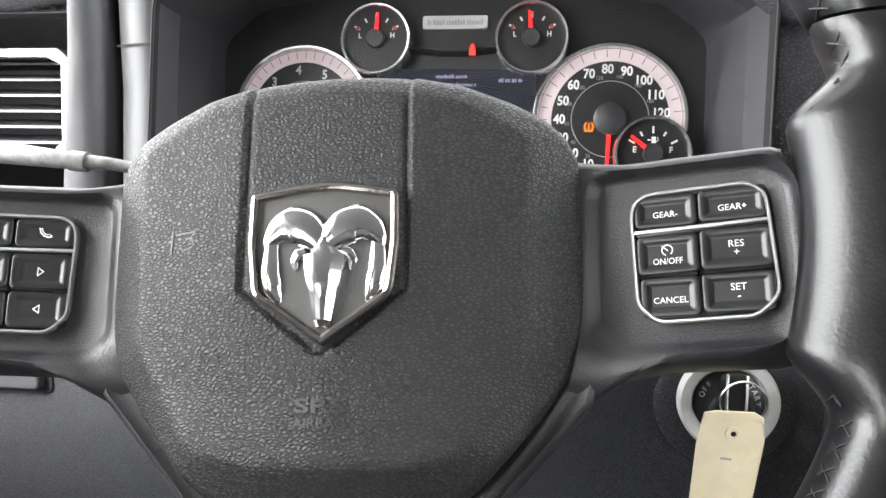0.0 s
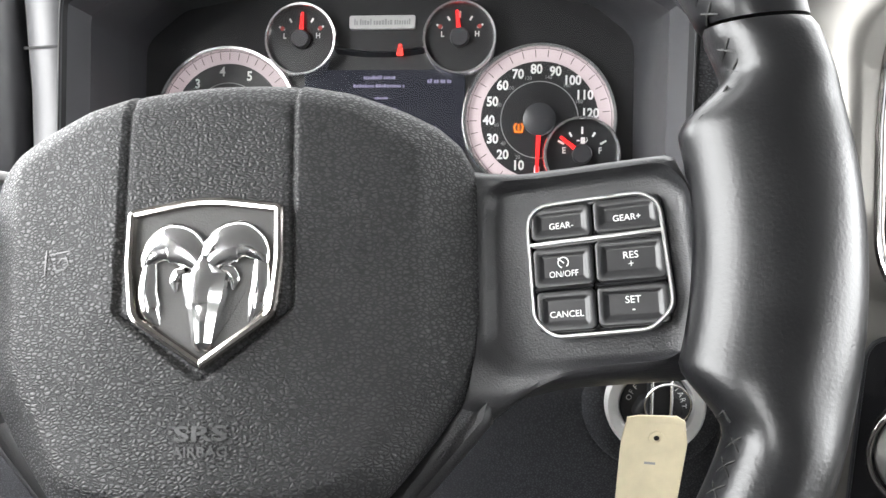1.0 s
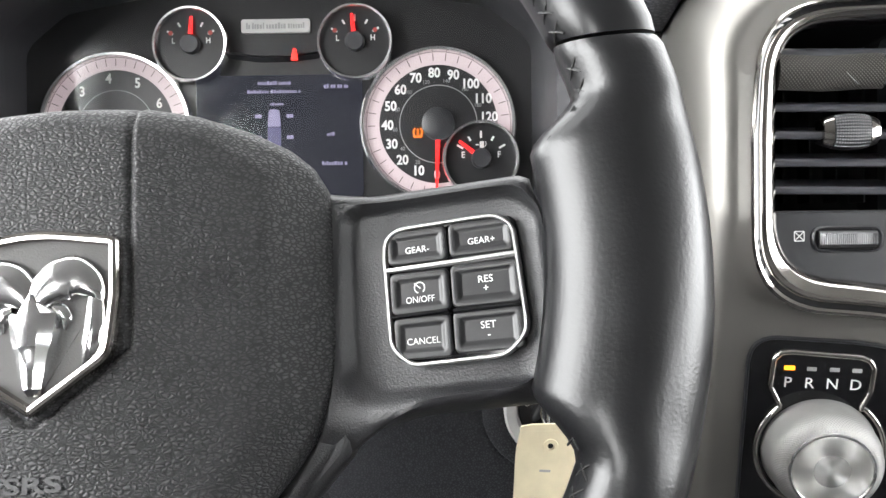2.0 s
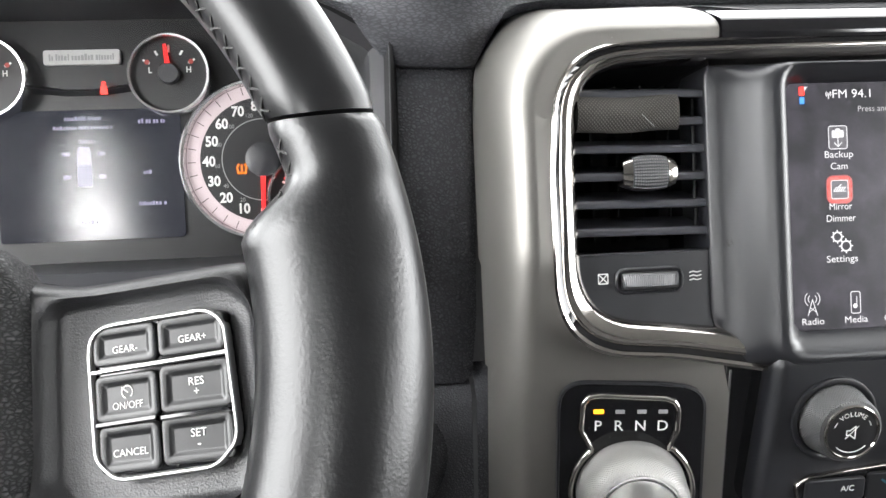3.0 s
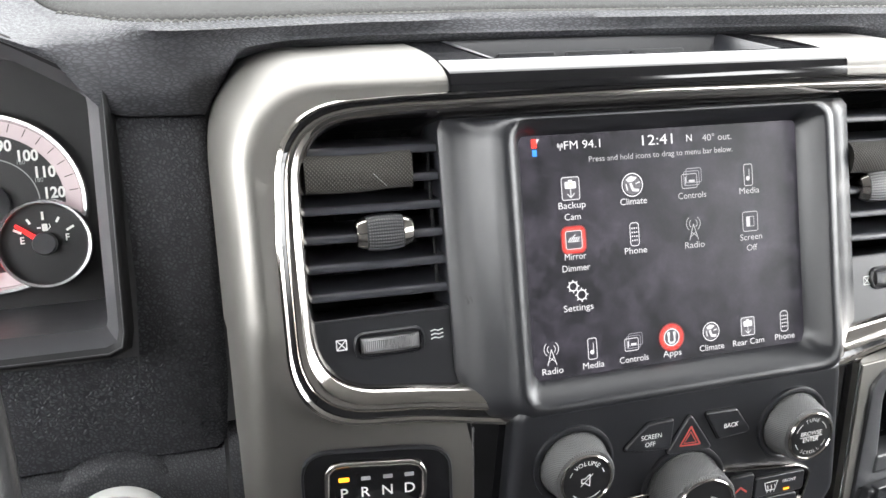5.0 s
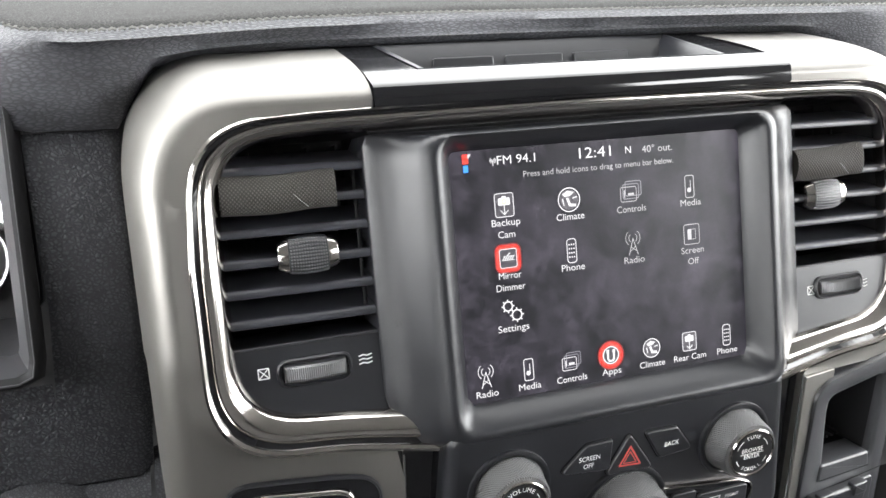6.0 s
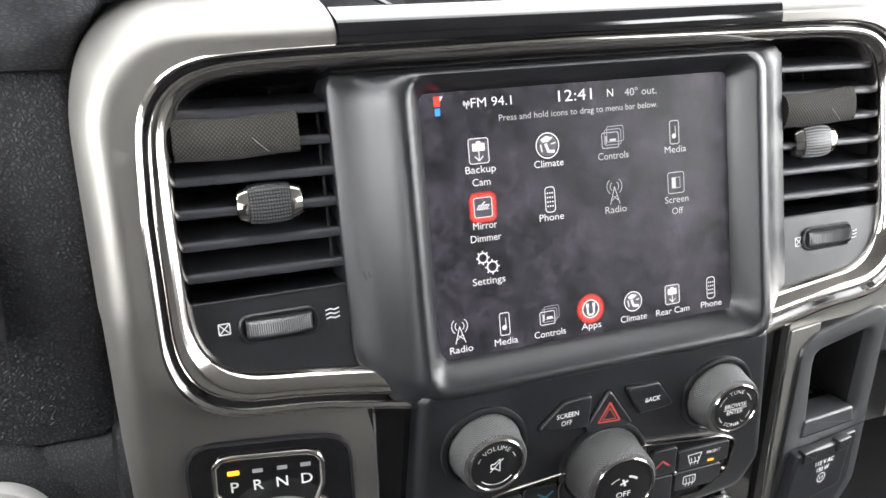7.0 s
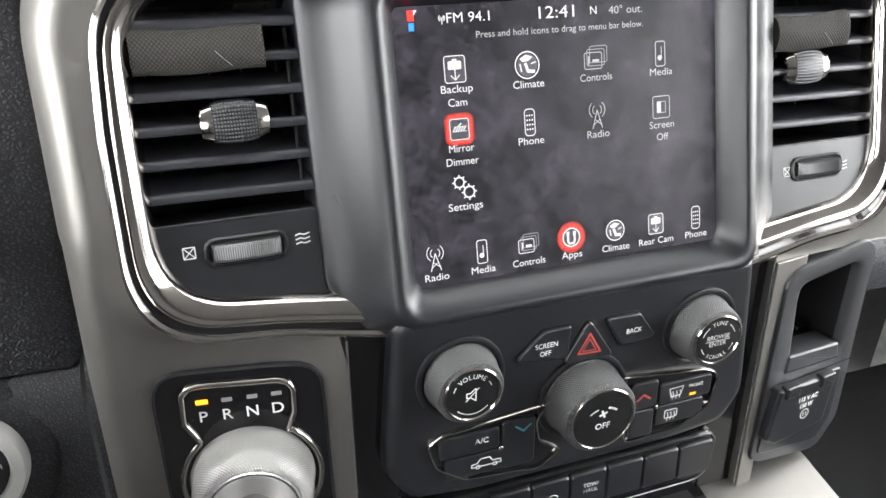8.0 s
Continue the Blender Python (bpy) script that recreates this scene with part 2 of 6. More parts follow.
PANEL = leather("coarse_grained_panel", (0.034, 0.035, 0.041), 0.38, 390.0, 0.00042, stretch=(1, 1.2, 1.2), crease=0.4, seam=0.42, dull=1.4, spec=0.55, gap=(2, 3), crease_shade=0.6)
DASH_TOP = leather("grey_dash_top", (0.048, 0.048, 0.0465), 0.75, 600.0, 0.0002, crease=0.5, spec=0.15, gap=(2, 3), seam=0.42, crease_shade=0.6)
SATIN = surface("satin_black_plastic", (0.0125, 0.013, 0.0155), 0.32, grain=0.25, grain_scale=2600, wear=0.12, dust=0.12, spec=0.55)
SPOKE = surface("satin_charcoal_plastic", (0.018, 0.018, 0.0195), 0.37, grain=0.5, grain_scale=1500, wear=0.15, spec=0.5)
BEZEL_GREY = surface("grey_bezel_plastic", (0.034, 0.0345, 0.038), 0.4, grain=0.3, grain_scale=1600, wear=0.1)
DARK = surface("matt_black_plastic", (0.006, 0.006, 0.0068), 0.6, grain=0.2, grain_scale=1500, spec=0.25)
SLAT = surface("black_vent_plastic", (0.03, 0.031, 0.037), 0.36, grain=0.2, grain_scale=1800, wear=0.2, dust=0.25)
PIANO = surface("gloss_black_plastic", (0.007, 0.007, 0.008), 0.08, wear=0.2, dust=0.35, coat=0.1)
SILVER = surface("satin_silver_paint", (0.205, 0.197, 0.184), 0.46, metal=0.85, grain=0.05, grain_scale=3000, wear=0.04, wear_scale=15)
GUN = surface("satin_gunmetal_paint", (0.2, 0.19, 0.18), 0.36, metal=0.6, grain=0.05, grain_scale=3000, wear=0.04)
CHROME = surface("chrome", (0.5, 0.472, 0.445), 0.11, metal=1.0, wear=0.05, wear_scale=120, dust=0.12)
SATIN_CHROME = surface("satin_chrome", (0.62, 0.62, 0.62), 0.25, metal=1.0, wear=0.06)
GAUGE_RING = surface("bright_gauge_ring", (0.75, 0.75, 0.75), 0.25, metal=1.0, wear=0.05)
PAD_FRAME = surface("silver_pad_frame", (0.45, 0.45, 0.445), 0.36, metal=0.8, wear=0.05)
KNURL = surface("knurled_grey_metal", (0.13, 0.13, 0.133), 0.36, metal=0.8, wear=0.1)
KNOB_SIDE = knurled("diamond_knurled_grey", (0.08, 0.08, 0.081), 0.45, 0.5, 75, 1.5)
KNOB_METAL = knurled("diamond_knurled_aluminium", (0.31, 0.306, 0.295), 0.36, 0.75, 110, 1.4)
ALU = brushed("turned_aluminium", (0.8, 0.79, 0.76), 0.42, 0.9)
WHITE_INK = surface("white_print", (0.72, 0.72, 0.7), 0.6, wear=0.1, wear_scale=900)
GREY_INK = surface("grey_print", (0.3, 0.3, 0.3), 0.6, wear=0.1)
RED_INK = surface("red_print", (0.38, 0.06, 0.05), 0.5, wear=0.1)
TEAL_INK = surface("teal_print", (0.05, 0.2, 0.25), 0.5, wear=0.1)
THREAD = surface("black_thread", (0.012, 0.012, 0.012), 0.6, wear=0.3, wear_scale=500)
THREAD_PALE = surface("pale_thread", (0.14, 0.138, 0.13), 0.7, wear=0.2, wear_scale=500)
CLOTH = woven("dark_mesh_cloth", (0.034, 0.031, 0.027))
CARD = surface("cream_card", (0.68, 0.6, 0.42), 0.5, wear=0.08, wear_scale=60, coat=0.3)
STALK_GREY = surface("worn_grey_plastic", (0.2, 0.195, 0.19), 0.45, wear=0.5, wear_scale=160)
GREY_PLASTIC = surface("pale_grey_plastic", (0.5, 0.5, 0.49), 0.4, wear=0.1)
DIAL = surface("black_dial_face", (0.014, 0.014, 0.015), 0.4, wear=0.1)
DIAL_RIM = glow("lit_dial_band", (0.75, 0.6, 0.64), 0.15, base=(0.4, 0.34, 0.345), rough=0.45)
GLASS_UI = screen_glass("display_glass")
UI = glow("lit_white", (0.85, 0.83, 0.86), 0.5)
UI_DIM = glow("lit_white_dim", (0.85, 0.83, 0.86), 0.3)
UI_SOFT = glow("lit_grey", (0.5, 0.48, 0.55), 0.28)
UI_RED = glow("lit_red", (1.0, 0.03, 0.02), 1.0)
UI_RED_MID = glow("lit_red_glow", (1.0, 0.03, 0.02), 0.42)
UI_RED_SOFT = glow("lit_red_halo", (1.0, 0.03, 0.02), 0.14)
UI_TILE = glow("lit_dark_tile", (0.09, 0.08, 0.1), 0.35)
UI_AMBER = glow("lit_cream", (0.9, 0.62, 0.3), 0.6)
UI_BLUE = glow("lit_blue", (0.05, 0.3, 0.9), 0.6)
UI_VIOLET = glow("lit_violet", (0.42, 0.38, 0.62), 0.3)
UI_VIOLET_DIM = glow("lit_violet_dim", (0.2, 0.18, 0.5), 0.16)
AMBER = glow("lit_amber", (1.0, 0.3, 0.012), 1.5)
ORANGE = glow("lit_orange", (1.0, 0.2, 0.01), 0.75)
LENS = clear_lens("clear_gauge_lens")
BADGE_GREY = surface("grey_badge_field", (0.06, 0.059, 0.057), 0.5, metal=0.2, grain=0.3, grain_scale=1800, wear=0.1)
BADGE_CHROME = surface("soft_badge_chrome", (0.7, 0.7, 0.7), 0.16, metal=1.0, wear=0.05, wear_scale=200)
SCUFF = surface("dark_scuff", (0.006, 0.006, 0.006), 0.6)
NEEDLE = glow("lit_needle", (1.0, 0.02, 0.02), 0.9, base=(0.5, 0.01, 0.01))
CLUSTER_LCD = glow("cluster_display", (0.012, 0.013, 0.02), 0.6, base=(0.01, 0.01, 0.012), rough=0.12)
HEADLINER = surface("pale_grey_headliner", (0.5, 0.495, 0.485), 0.9, grain=0.4, grain_scale=900)
TRIM = surface("dark_cab_trim", (0.05, 0.05, 0.052), 0.7, grain=0.4, grain_scale=900)
# Paler than the other trim, added to bounce light onto the stack.
BOUNCE_GREY = surface("grey_bounce_trim", (0.33, 0.325, 0.315), 0.7, grain=0.4, grain_scale=900)
UPHOLSTERY = surface("charcoal_upholstery", (0.1, 0.099, 0.098), 0.9, grain=0.5, grain_scale=700)
BUTTON = surface("gloss_black_button", (0.008, 0.008, 0.0088), 0.34, grain=0.1, grain_scale=2600, wear=0.15)
CARPET = surface("black_carpet", (0.02, 0.02, 0.021), 0.95, grain=0.8, grain_scale=700)
ASPHALT = surface("asphalt", (0.06, 0.06, 0.06), 0.9, grain=0.6, grain_scale=60, wear_scale=2)


# ---- mesh helpers: all local sizes in millimetres ----
def rrect(u0, u1, v0, v1, r, n=6):
    pts = []
    for cx, cy, a0 in ((u1 - r, v1 - r, 0), (u0 + r, v1 - r, 90), (u0 + r, v0 + r, 180), (u1 - r, v0 + r, 270)):
        for i in range(n + 1):
            a = radians(a0 + 90 * i / n)
            pts.append((cx + r * math.cos(a), cy + r * math.sin(a)))
    return pts


def rpoly(corners, n=5):
    """A polygon (u, v, radius) with rounded corners."""
    pts, k = [], len(corners)
    for i in range(k):
        u, v, r = corners[i]
        p = Vector((u, v))
        a, b = Vector(corners[i - 1][:2]) - p, Vector(corners[(i + 1) % k][:2]) - p
        if r <= 0:
            pts.append((u, v))
            continue
        ang = a.angle(b)
        d = min(r / math.tan(ang / 2), a.length * 0.49, b.length * 0.49)
        s, e = p + a.normalized() * d, p + b.normalized() * d
        for j in range(n + 1):
            t = j / n
            q = s * (1 - t) ** 2 + p * 2 * t * (1 - t) + e * t * t
            pts.append((q.x, q.y))
    return pts


def resample(pts, n, closed=True):
    p = np.array(pts, float)
    if closed:
        p = np.vstack([p, p[:1]])
    s = np.r_[0, np.cumsum(np.linalg.norm(np.diff(p, axis=0), axis=1))]
    t = np.linspace(0, s[-1], n, endpoint=not closed)
    return [tuple(np.interp(x, s, p[:, k]) for k in range(p.shape[1])) for x in t]


def inset(pts, d):
    """A closed outline moved inwards by d (anticlockwise order)."""
    area = sum(a[0] * b[1] - b[0] * a[1] for a, b in zip(pts, pts[1:] + pts[:1]))
    sg, out, k = (1 if area > 0 else -1), [], len(pts)
    for i in range(k):
        a, p, b = Vector(pts[i - 1]), Vector(pts[i]), Vector(pts[(i + 1) % k])
        e1, e2 = (p - a), (b - p)
        e1 = e1.normalized() if e1.length > 1e-6 else e2.normalized()
        e2 = e2.normalized() if e2.length > 1e-6 else e1
        n = Vector((-e1.y - e2.y, e1.x + e2.x))
        n = n.normalized() if n.length > 1e-6 else Vector((-e1.y, e1.x))
        c = max(0.5, n.dot(Vector((-e1.y, e1.x))))
        out.append((p.x + n.x * d * sg / c, p.y + n.y * d * sg / c))
    return out


def at(pts, w):
    return [(p[0], p[1], w) for p in pts]


def loft(loops, closed=True, cap0=False, cap1=False, bm=None):
    bm = bm or bmesh.new()
    rows = [[bm.verts.new(p) for p in lp] for lp in loops]
    for a, b in zip(rows, rows[1:]):
        k = len(a)
        for i in range(k if closed else k - 1):
            j = (i + 1) % k
            bm.faces.new((a[i], a[j], b[j], b[i]))
    if cap0:
        bm.faces.new(rows[0][::-1])
    if cap1:
        bm.faces.new(rows[-1])
    return bm


def plate(pts, w0, w1, bev=1.0, seg=3, bm=None):
    loops = [at(pts, w0), at(pts, w1 - bev)]
    for i in range(1, seg + 1):
        a = math.pi / 2 * i / seg
        loops.append(at(inset(pts, bev * (1 - math.cos(a))), w1 - bev + bev * math.sin(a)))
    loops.append(at(inset(pts, bev + 0.12), w1))
    return loft(loops, cap0=True, cap1=True, bm=bm)


def dished(u0, u1, v0, v1, r, w0, w1, bev, rim, dip, bm=None):
    """A button: rounded edge, then a shallow dish in the middle."""
    cut = lambda d: rrect(u0 + d, u1 - d, v0 + d, v1 - d, max(0.5, r - 0.5 * d), 6)
    loops = [at(cut(0), w0), at(cut(0), w1 - bev)]
    for a in (0.5, 1.0, 1.57):
        loops.append(at(cut(bev * (1 - math.cos(a))), w1 - bev + bev * math.sin(a)))
    loops += [at(cut(bev + rim), w1), at(cut(bev + rim * 1.5), w1 - dip * 0.4), at(cut(bev + rim * 2.2), w1 - dip), at(cut(bev + rim * 2.2 + 0.15), w1 - dip)]
    return loft(loops, cap0=True, cap1=True, bm=bm)


def hoop(outer, inner, w0, w1, bev=0.6, bm=None):
    """A flat frame between two outlines."""
    n = max(len(outer), len(inner))
    o, i = resample(outer, n), resample(inner, n)
    loops = [at(o, w0), at(o, w1 - bev), at(inset(o, bev), w1), at(inset(i, -bev), w1), at(i, w1 - bev), at(i, w0), at(o, w0)]
    return loft(loops, bm=bm)


def turned(profile, n=48, cu=0.0, cv=0.0, ribs=None, bm=None, cap1=True):
    """A round thing from rows (radius, w); ribs: rows whose radius is cut into ridges, by depth."""
    loops = []
    for k, (r, w) in enumerate(profile):
        row = []
        for i in range(n):
            a = 2 * math.pi * i / n
            q = r - (ribs.get(k, 0.0) if ribs and i % 2 else 0.0)
            row.append((cu + q * math.cos(a), cv + q * math.sin(a), w))
        loops.append(row)
    return loft(loops, cap0=False, cap1=cap1, bm=bm)


def tube(path, radius, n=10, bm=None, closed=False):
    """A round bar along a 3D line; radius a number or one for each point."""
    p = [Vector(q) for q in path]
    k = len(p)
    loops, ref = [], None
    for i in range(k):
        d = (p[(i + 1) % k if closed else min(i + 1, k - 1)] - p[i - 1 if closed else max(i - 1, 0)]).normalized()
        if ref is None:
            ref = d.orthogonal().normalized()
        ref = (ref - d * ref.dot(d)).normalized()
        side = d.cross(ref)
        r = radius[i] if isinstance(radius, (list, tuple)) else radius
        loops.append([tuple(p[i] + (ref * math.cos(2 * math.pi * j / n) + side * math.sin(2 * math.pi * j / n)) * r) for j in range(n)])
    if closed:
        loops.append(loops[0])
    return loft(loops, cap0=not closed, cap1=not closed, bm=bm)


def ribbon(path, width, w, thick=0.12, closed=False, bm=None):
    """A thin printed line on a flat face, following (u, v) points."""
    bm = bm or bmesh.new()
    p = [Vector(q) for q in path]
    if closed:
        p.append(p[0])
    for a, b in zip(p, p[1:]):
        d = b - a
        if d.length < 1e-6:
            continue
        d.normalize()
        n = Vector((-d.y, d.x)) * width / 2
        a2, b2 = a - d * width * 0.3, b + d * width * 0.3
        q = [(a2 - n), (b2 - n), (b2 + n), (a2 + n)]
        bm.faces.new([bm.verts.new((c.x, c.y, w + thick)) for c in q])
    return bm


def circle(cu, cv, r, n=28, a0=0, a1=360):
    m = n if a1 - a0 >= 360 else n + 1
    return [(cu + r * math.cos(radians(a0 + (a1 - a0) * i / n)), cv + r * math.sin(radians(a0 + (a1 - a0) * i / n))) for i in range(m)]


def flat(pts, w, bm=None):
    bm = bm or bmesh.new()
    bm.faces.new([bm.verts.new((p[0], p[1], w)) for p in pts])
    return bm


def lettering(text, size, cu, cv, w, bm=None, align="CENTER", turn=0.0, squeeze=1.0, thick=0.1, bold=0.0, span=0.0):
    """Words in the built-in font; size is the letter height, span the wished width, in millimetres."""
    bm = bm or bmesh.new()
    cur = bpy.data.curves.new("words", "FONT")
    cur.body, cur.size, cur.align_x, cur.align_y = text, size * 1.38, align, "CENTER"
    cur.resolution_u, cur.offset = 3, bold
    ob = bpy.data.objects.new("words", cur)
    me = bpy.data.meshes.new_from_object(ob)
    if span and len(me.vertices):
        xs = [q.co.x for q in me.vertices]
        squeeze = span / (max(xs) - min(xs))
    me.transform(Matrix.Translation((cu, cv, w + thick)) @ Matrix.Rotation(radians(turn), 4, "Z") @ Matrix.Diagonal((squeeze, 1, 1, 1)))
    bm.from_mesh(me)
    bpy.data.objects.remove(ob)
    bpy.data.curves.remove(cur)
    bpy.data.meshes.remove(me)
    return bm


def arc_words(text, size, cu, cv, r, mid, w, bm=None, step=None):
    """Words set letter by letter round a circle; mid: the angle of the middle, clockwise reading on top."""
    bm = bm or bmesh.new()
    step = step or math.degrees(size * 0.95 / r)
    low = math.sin(radians(mid)) < 0
    for i, ch in enumerate(text):
        off = (i - (len(text) - 1) / 2) * step
        a = mid + off if low else mid - off
        lettering(ch, size, cu + r * math.cos(radians(a)), cv + r * math.sin(radians(a)), w, bm, turn=a + 90 if low else a - 90)
    return bm


def part(name, bm, material, parent=None, label="", smooth=40.0, m=None):
    """Links a bmesh, built in millimetres, as one mesh object under a thing or a part."""
    bmesh.ops.recalc_face_normals(bm, faces=bm.faces)
    bmesh.ops.scale(bm, vec=(0.001,) * 3, verts=bm.verts)
    me = bpy.data.meshes.new(name)
    bm.to_mesh(me)
    bm.free()
    me.materials.append(material)
    if smooth:
        me.shade_smooth()
        me.set_sharp_from_angle(angle=radians(smooth))
    ob = new(name, me)
    if m is not None:
        ob.matrix_basis = m
    if parent:
        ob.parent = parent
    if label:
        ob["label"] = label
    return ob


def thing(name, m, label, category, group="", kind=""):
    ob = new(name)
    ob.empty_display_size = 0.02
    ob.matrix_basis = m
    return tagged(ob, label, category, group, kind)


def tilted(origin, lean, roll=0.0):
    """A frame whose x runs to the right of the cab, y up a face that leans forward, z out of it to the driver."""
    return Matrix.Translation(origin) @ Matrix.Rotation(radians(90 - lean), 4, "X") @ Matrix.Rotation(radians(roll), 4, "Z")


STACK = tilted((0.38, 0.60, 0.80), 16.5)
WHEEL = tilted((-0.109, 0.4244, 0.8127), 28.0, 3.7)
CLUSTER = tilted((-0.12, 0.80, 0.82), 16.5)
# below the screen the stack stands more upright, and its outer panels are turned a little outwards
LOWER = tilted((0.38, 0.58104782, 0.80334178), 3.5)
GEAR = LOWER @ Matrix.Translation((-0.123, 0, 0.002)) @ Matrix.Rotation(radians(-7.5), 4, "Y") @ Matrix.Translation((0.123, 0, 0))
POCKET = LOWER @ Matrix.Translation((0.123, 0, 0.002)) @ Matrix.Rotation(radians(7.5), 4, "Y") @ Matrix.Translation((-0.123, 0, 0))


# ---- the cab: plain shell mostly out of view, its window openings set to shape the light ----
def slab(name, boxes, material, label, category):
    bm = bmesh.new()
    for x0, x1, y0, y1, z0, z1 in boxes:
        vs = bmesh.ops.create_cube(bm, size=1.0, matrix=Matrix.Translation(((x0 + x1) / 2, (y0 + y1) / 2, (z0 + z1) / 2)) @ Matrix.Diagonal((x1 - x0, y1 - y0, z1 - z0, 1)))
    bmesh.ops.scale(bm, vec=(1000,) * 3, verts=bm.verts)
    return tagged(part(name, bm, material, smooth=0), label, category, kind="structure")


slab("floor", [(-0.62, 1.42, -1.3, 1.1, 0.02, 0.08)], CARPET, "black carpet over the cab floor", "floor")
slab("ceiling", [(-0.62, 1.42, -1.3, 0.52, 1.42, 1.46)], HEADLINER, "pale grey fabric headliner over the cab", "ceiling")
# Full-height stretch behind the driver's window is added to block light.
slab("wall_left", [(-0.68, -0.62, -0.05, 0.72, 0.0, 0.74), (-0.68, -0.62, 0.72, 1.2, 0.0, 0.93), (-0.68, -0.62, -0.5, -0.05, 0.0, 1.44), (-0.68, -0.62, -1.3, -0.5, 0.0, 0.86), (-0.68, -0.62, -1.3, -1.1, 0.86, 1.44), (-0.68, -0.62, -1.3, 0.55, 1.37, 1.44)], TRIM, "dark plastic driver door trim, unseen, its window openings narrowed to block light", "door trim")
# Unseen wall: paled to bounce light, rear sill raised to trim screen glare.
slab("wall_right", [(1.42, 1.48, -1.3, -0.38, 0.0, 1.0), (1.42, 1.48, -0.38, 0.72, 0.0, 0.66), (1.42, 1.48, 0.72, 1.2, 0.0, 0.9), (1.42, 1.48, -0.5, -0.38, 1.0, 1.44), (1.42, 1.48, -1.3, -1.1, 1.0, 1.44), (1.42, 1.48, -1.3, 0.55, 1.37, 1.44)], BOUNCE_GREY, "unseen passenger door trim with window openings, paled to brighten the stack", "door trim")
# Unseen wall, kept windowless so the screen and chrome reflect a dark cab.
slab("wall_back", [(-0.68, 1.48, -1.36, -1.3, 0.0, 1.46)], UPHOLSTERY, "charcoal upholstered cab back wall, unseen and windowless to darken reflections", "wall")
slab("wall_front", [(-0.68, 1.48, 1.16, 1.22, 0.0, 0.9)], TRIM, "dark firewall behind the dashboard", "wall")
def windscreen():
    """Unseen pane from the roof's front edge down to the cowl, darkened to dim the sky light."""
    bm = loft([[(x, 520, 1450), (x, 760, 1290), (x, 1000, 1085), (x, 1170, 905)] for x in np.linspace(-660, 1460, 9)], closed=False)
    pane = tagged(part("window_1", bm, DIM_GLASS, smooth=60), "raked unseen windscreen pane, darkened to dim the light on the dashboard", "windscreen", kind="structure")


windscreen()
slab("ground", [(-300, 300, -300, 300, -0.75, -0.7)], ASPHALT, "grey asphalt ground outside the vehicle", "ground")


# ---- dashboard ----
def dash_pad():
    """Padded hood of the dashboard: a rounded nose above the gauges and the centre stack, running back to the windscreen."""
    d = thing("dashboard", Matrix.Identity(4), "black grained vinyl dashboard with grey stitching along its top", "dashboard")
    # nose profile in (y, z) millimetres for stations in x: lower front edge, nose, stitch line
    st = [(-640, 700, 880), (-420, 700, 884), (-345, 698, 892), (-300, 694, 925), (-240, 692, 945), (-120, 690, 952), (-40, 690, 946), (20, 689, 922), (70, 688, 898), (88, 687, 872), (100, 687, 869),
          (140, 688, 868), (146, 692, 872), (152, 700, 884), (160, 708, 895), (185, 714, 900), (240, 717, 901), (330, 718, 901), (430, 718, 901), (520, 717, 901), (575, 714, 900), (600, 708, 895), (612, 700, 884), (625, 692, 868), (680, 690, 862), (900, 690, 860), (1400, 690, 860)]
    xs = np.array([s[0] for s in st], float)
    loops = []
    for x in np.linspace(-640, 1400, 205):
        y, z = np.interp(x, xs, [s[1] for s in st]), np.interp(x, xs, [s[2] for s in st])
        top = max(917, z + 12)
        sy = float(np.interp(x, (40, 81, 100, 128, 150, 227, 320, 540, 640), (800, 731, 690, 672, 678, 706, 718, 704, 692)))
        nose = float(np.interp(x, (100, 128, 150, 227, 320, 540, 625), (684, 676, 680, 706, 714, 704, 690)))
        row = [(x, y + 45, z + 1), (x, y + 6, z), (x, y - 1, z + 2), (x, min(y - 3, nose + 6), z + 0.45 * (top - 4 - z)), (x, min(y, nose + 8), top - 9), (x, sy + 3, top - 3), (x, sy + 12, top), (x, sy + 22, top + 0.5)]
        loops.append(row)
    part("padded_nose", loft(loops, closed=False), VINYL, d, "black grained vinyl roll", smooth=80)
    loops = []
    for x in np.linspace(-640, 1400, 103):
        z = np.interp(x, xs, [s[2] for s in st])
        top = max(917, z + 12)
        sy = float(np.interp(x, (40, 81, 100, 128, 150, 227, 320, 540, 640), (800, 731, 690, 672, 678, 706, 718, 704, 692)))
        loops.append([(x, sy + 20, top - 2), (x, sy + 22, top + 1.2), (x, sy + 40, top + 3), (x, 900, top + 2), (x, 1160, 912)])
    part("top_cover", loft(loops, closed=False), DASH_TOP, d, "grey grained vinyl top cover", smooth=80)
    bm = bmesh.new()
    for x in np.arange(60, 1000, 4.6):
        k = float(np.interp(x, (40, 81, 100, 128, 150, 227, 320, 540, 640), (800, 731, 690, 672, 678, 706, 718, 704, 692))) - 688
        for off in (13, 18):
            tube([(x, 688 + k + off, 917.6), (x + 1.6, 688 + k + off - 0.3, 918.4), (x + 3.4, 688 + k + off, 917.6)], 0.55, 5, bm)
    tagged(part("stitching", bm, THREAD_PALE, d, "grey twin-needle stitching"), kind="stuff")
    return d


DASH = dash_pad()


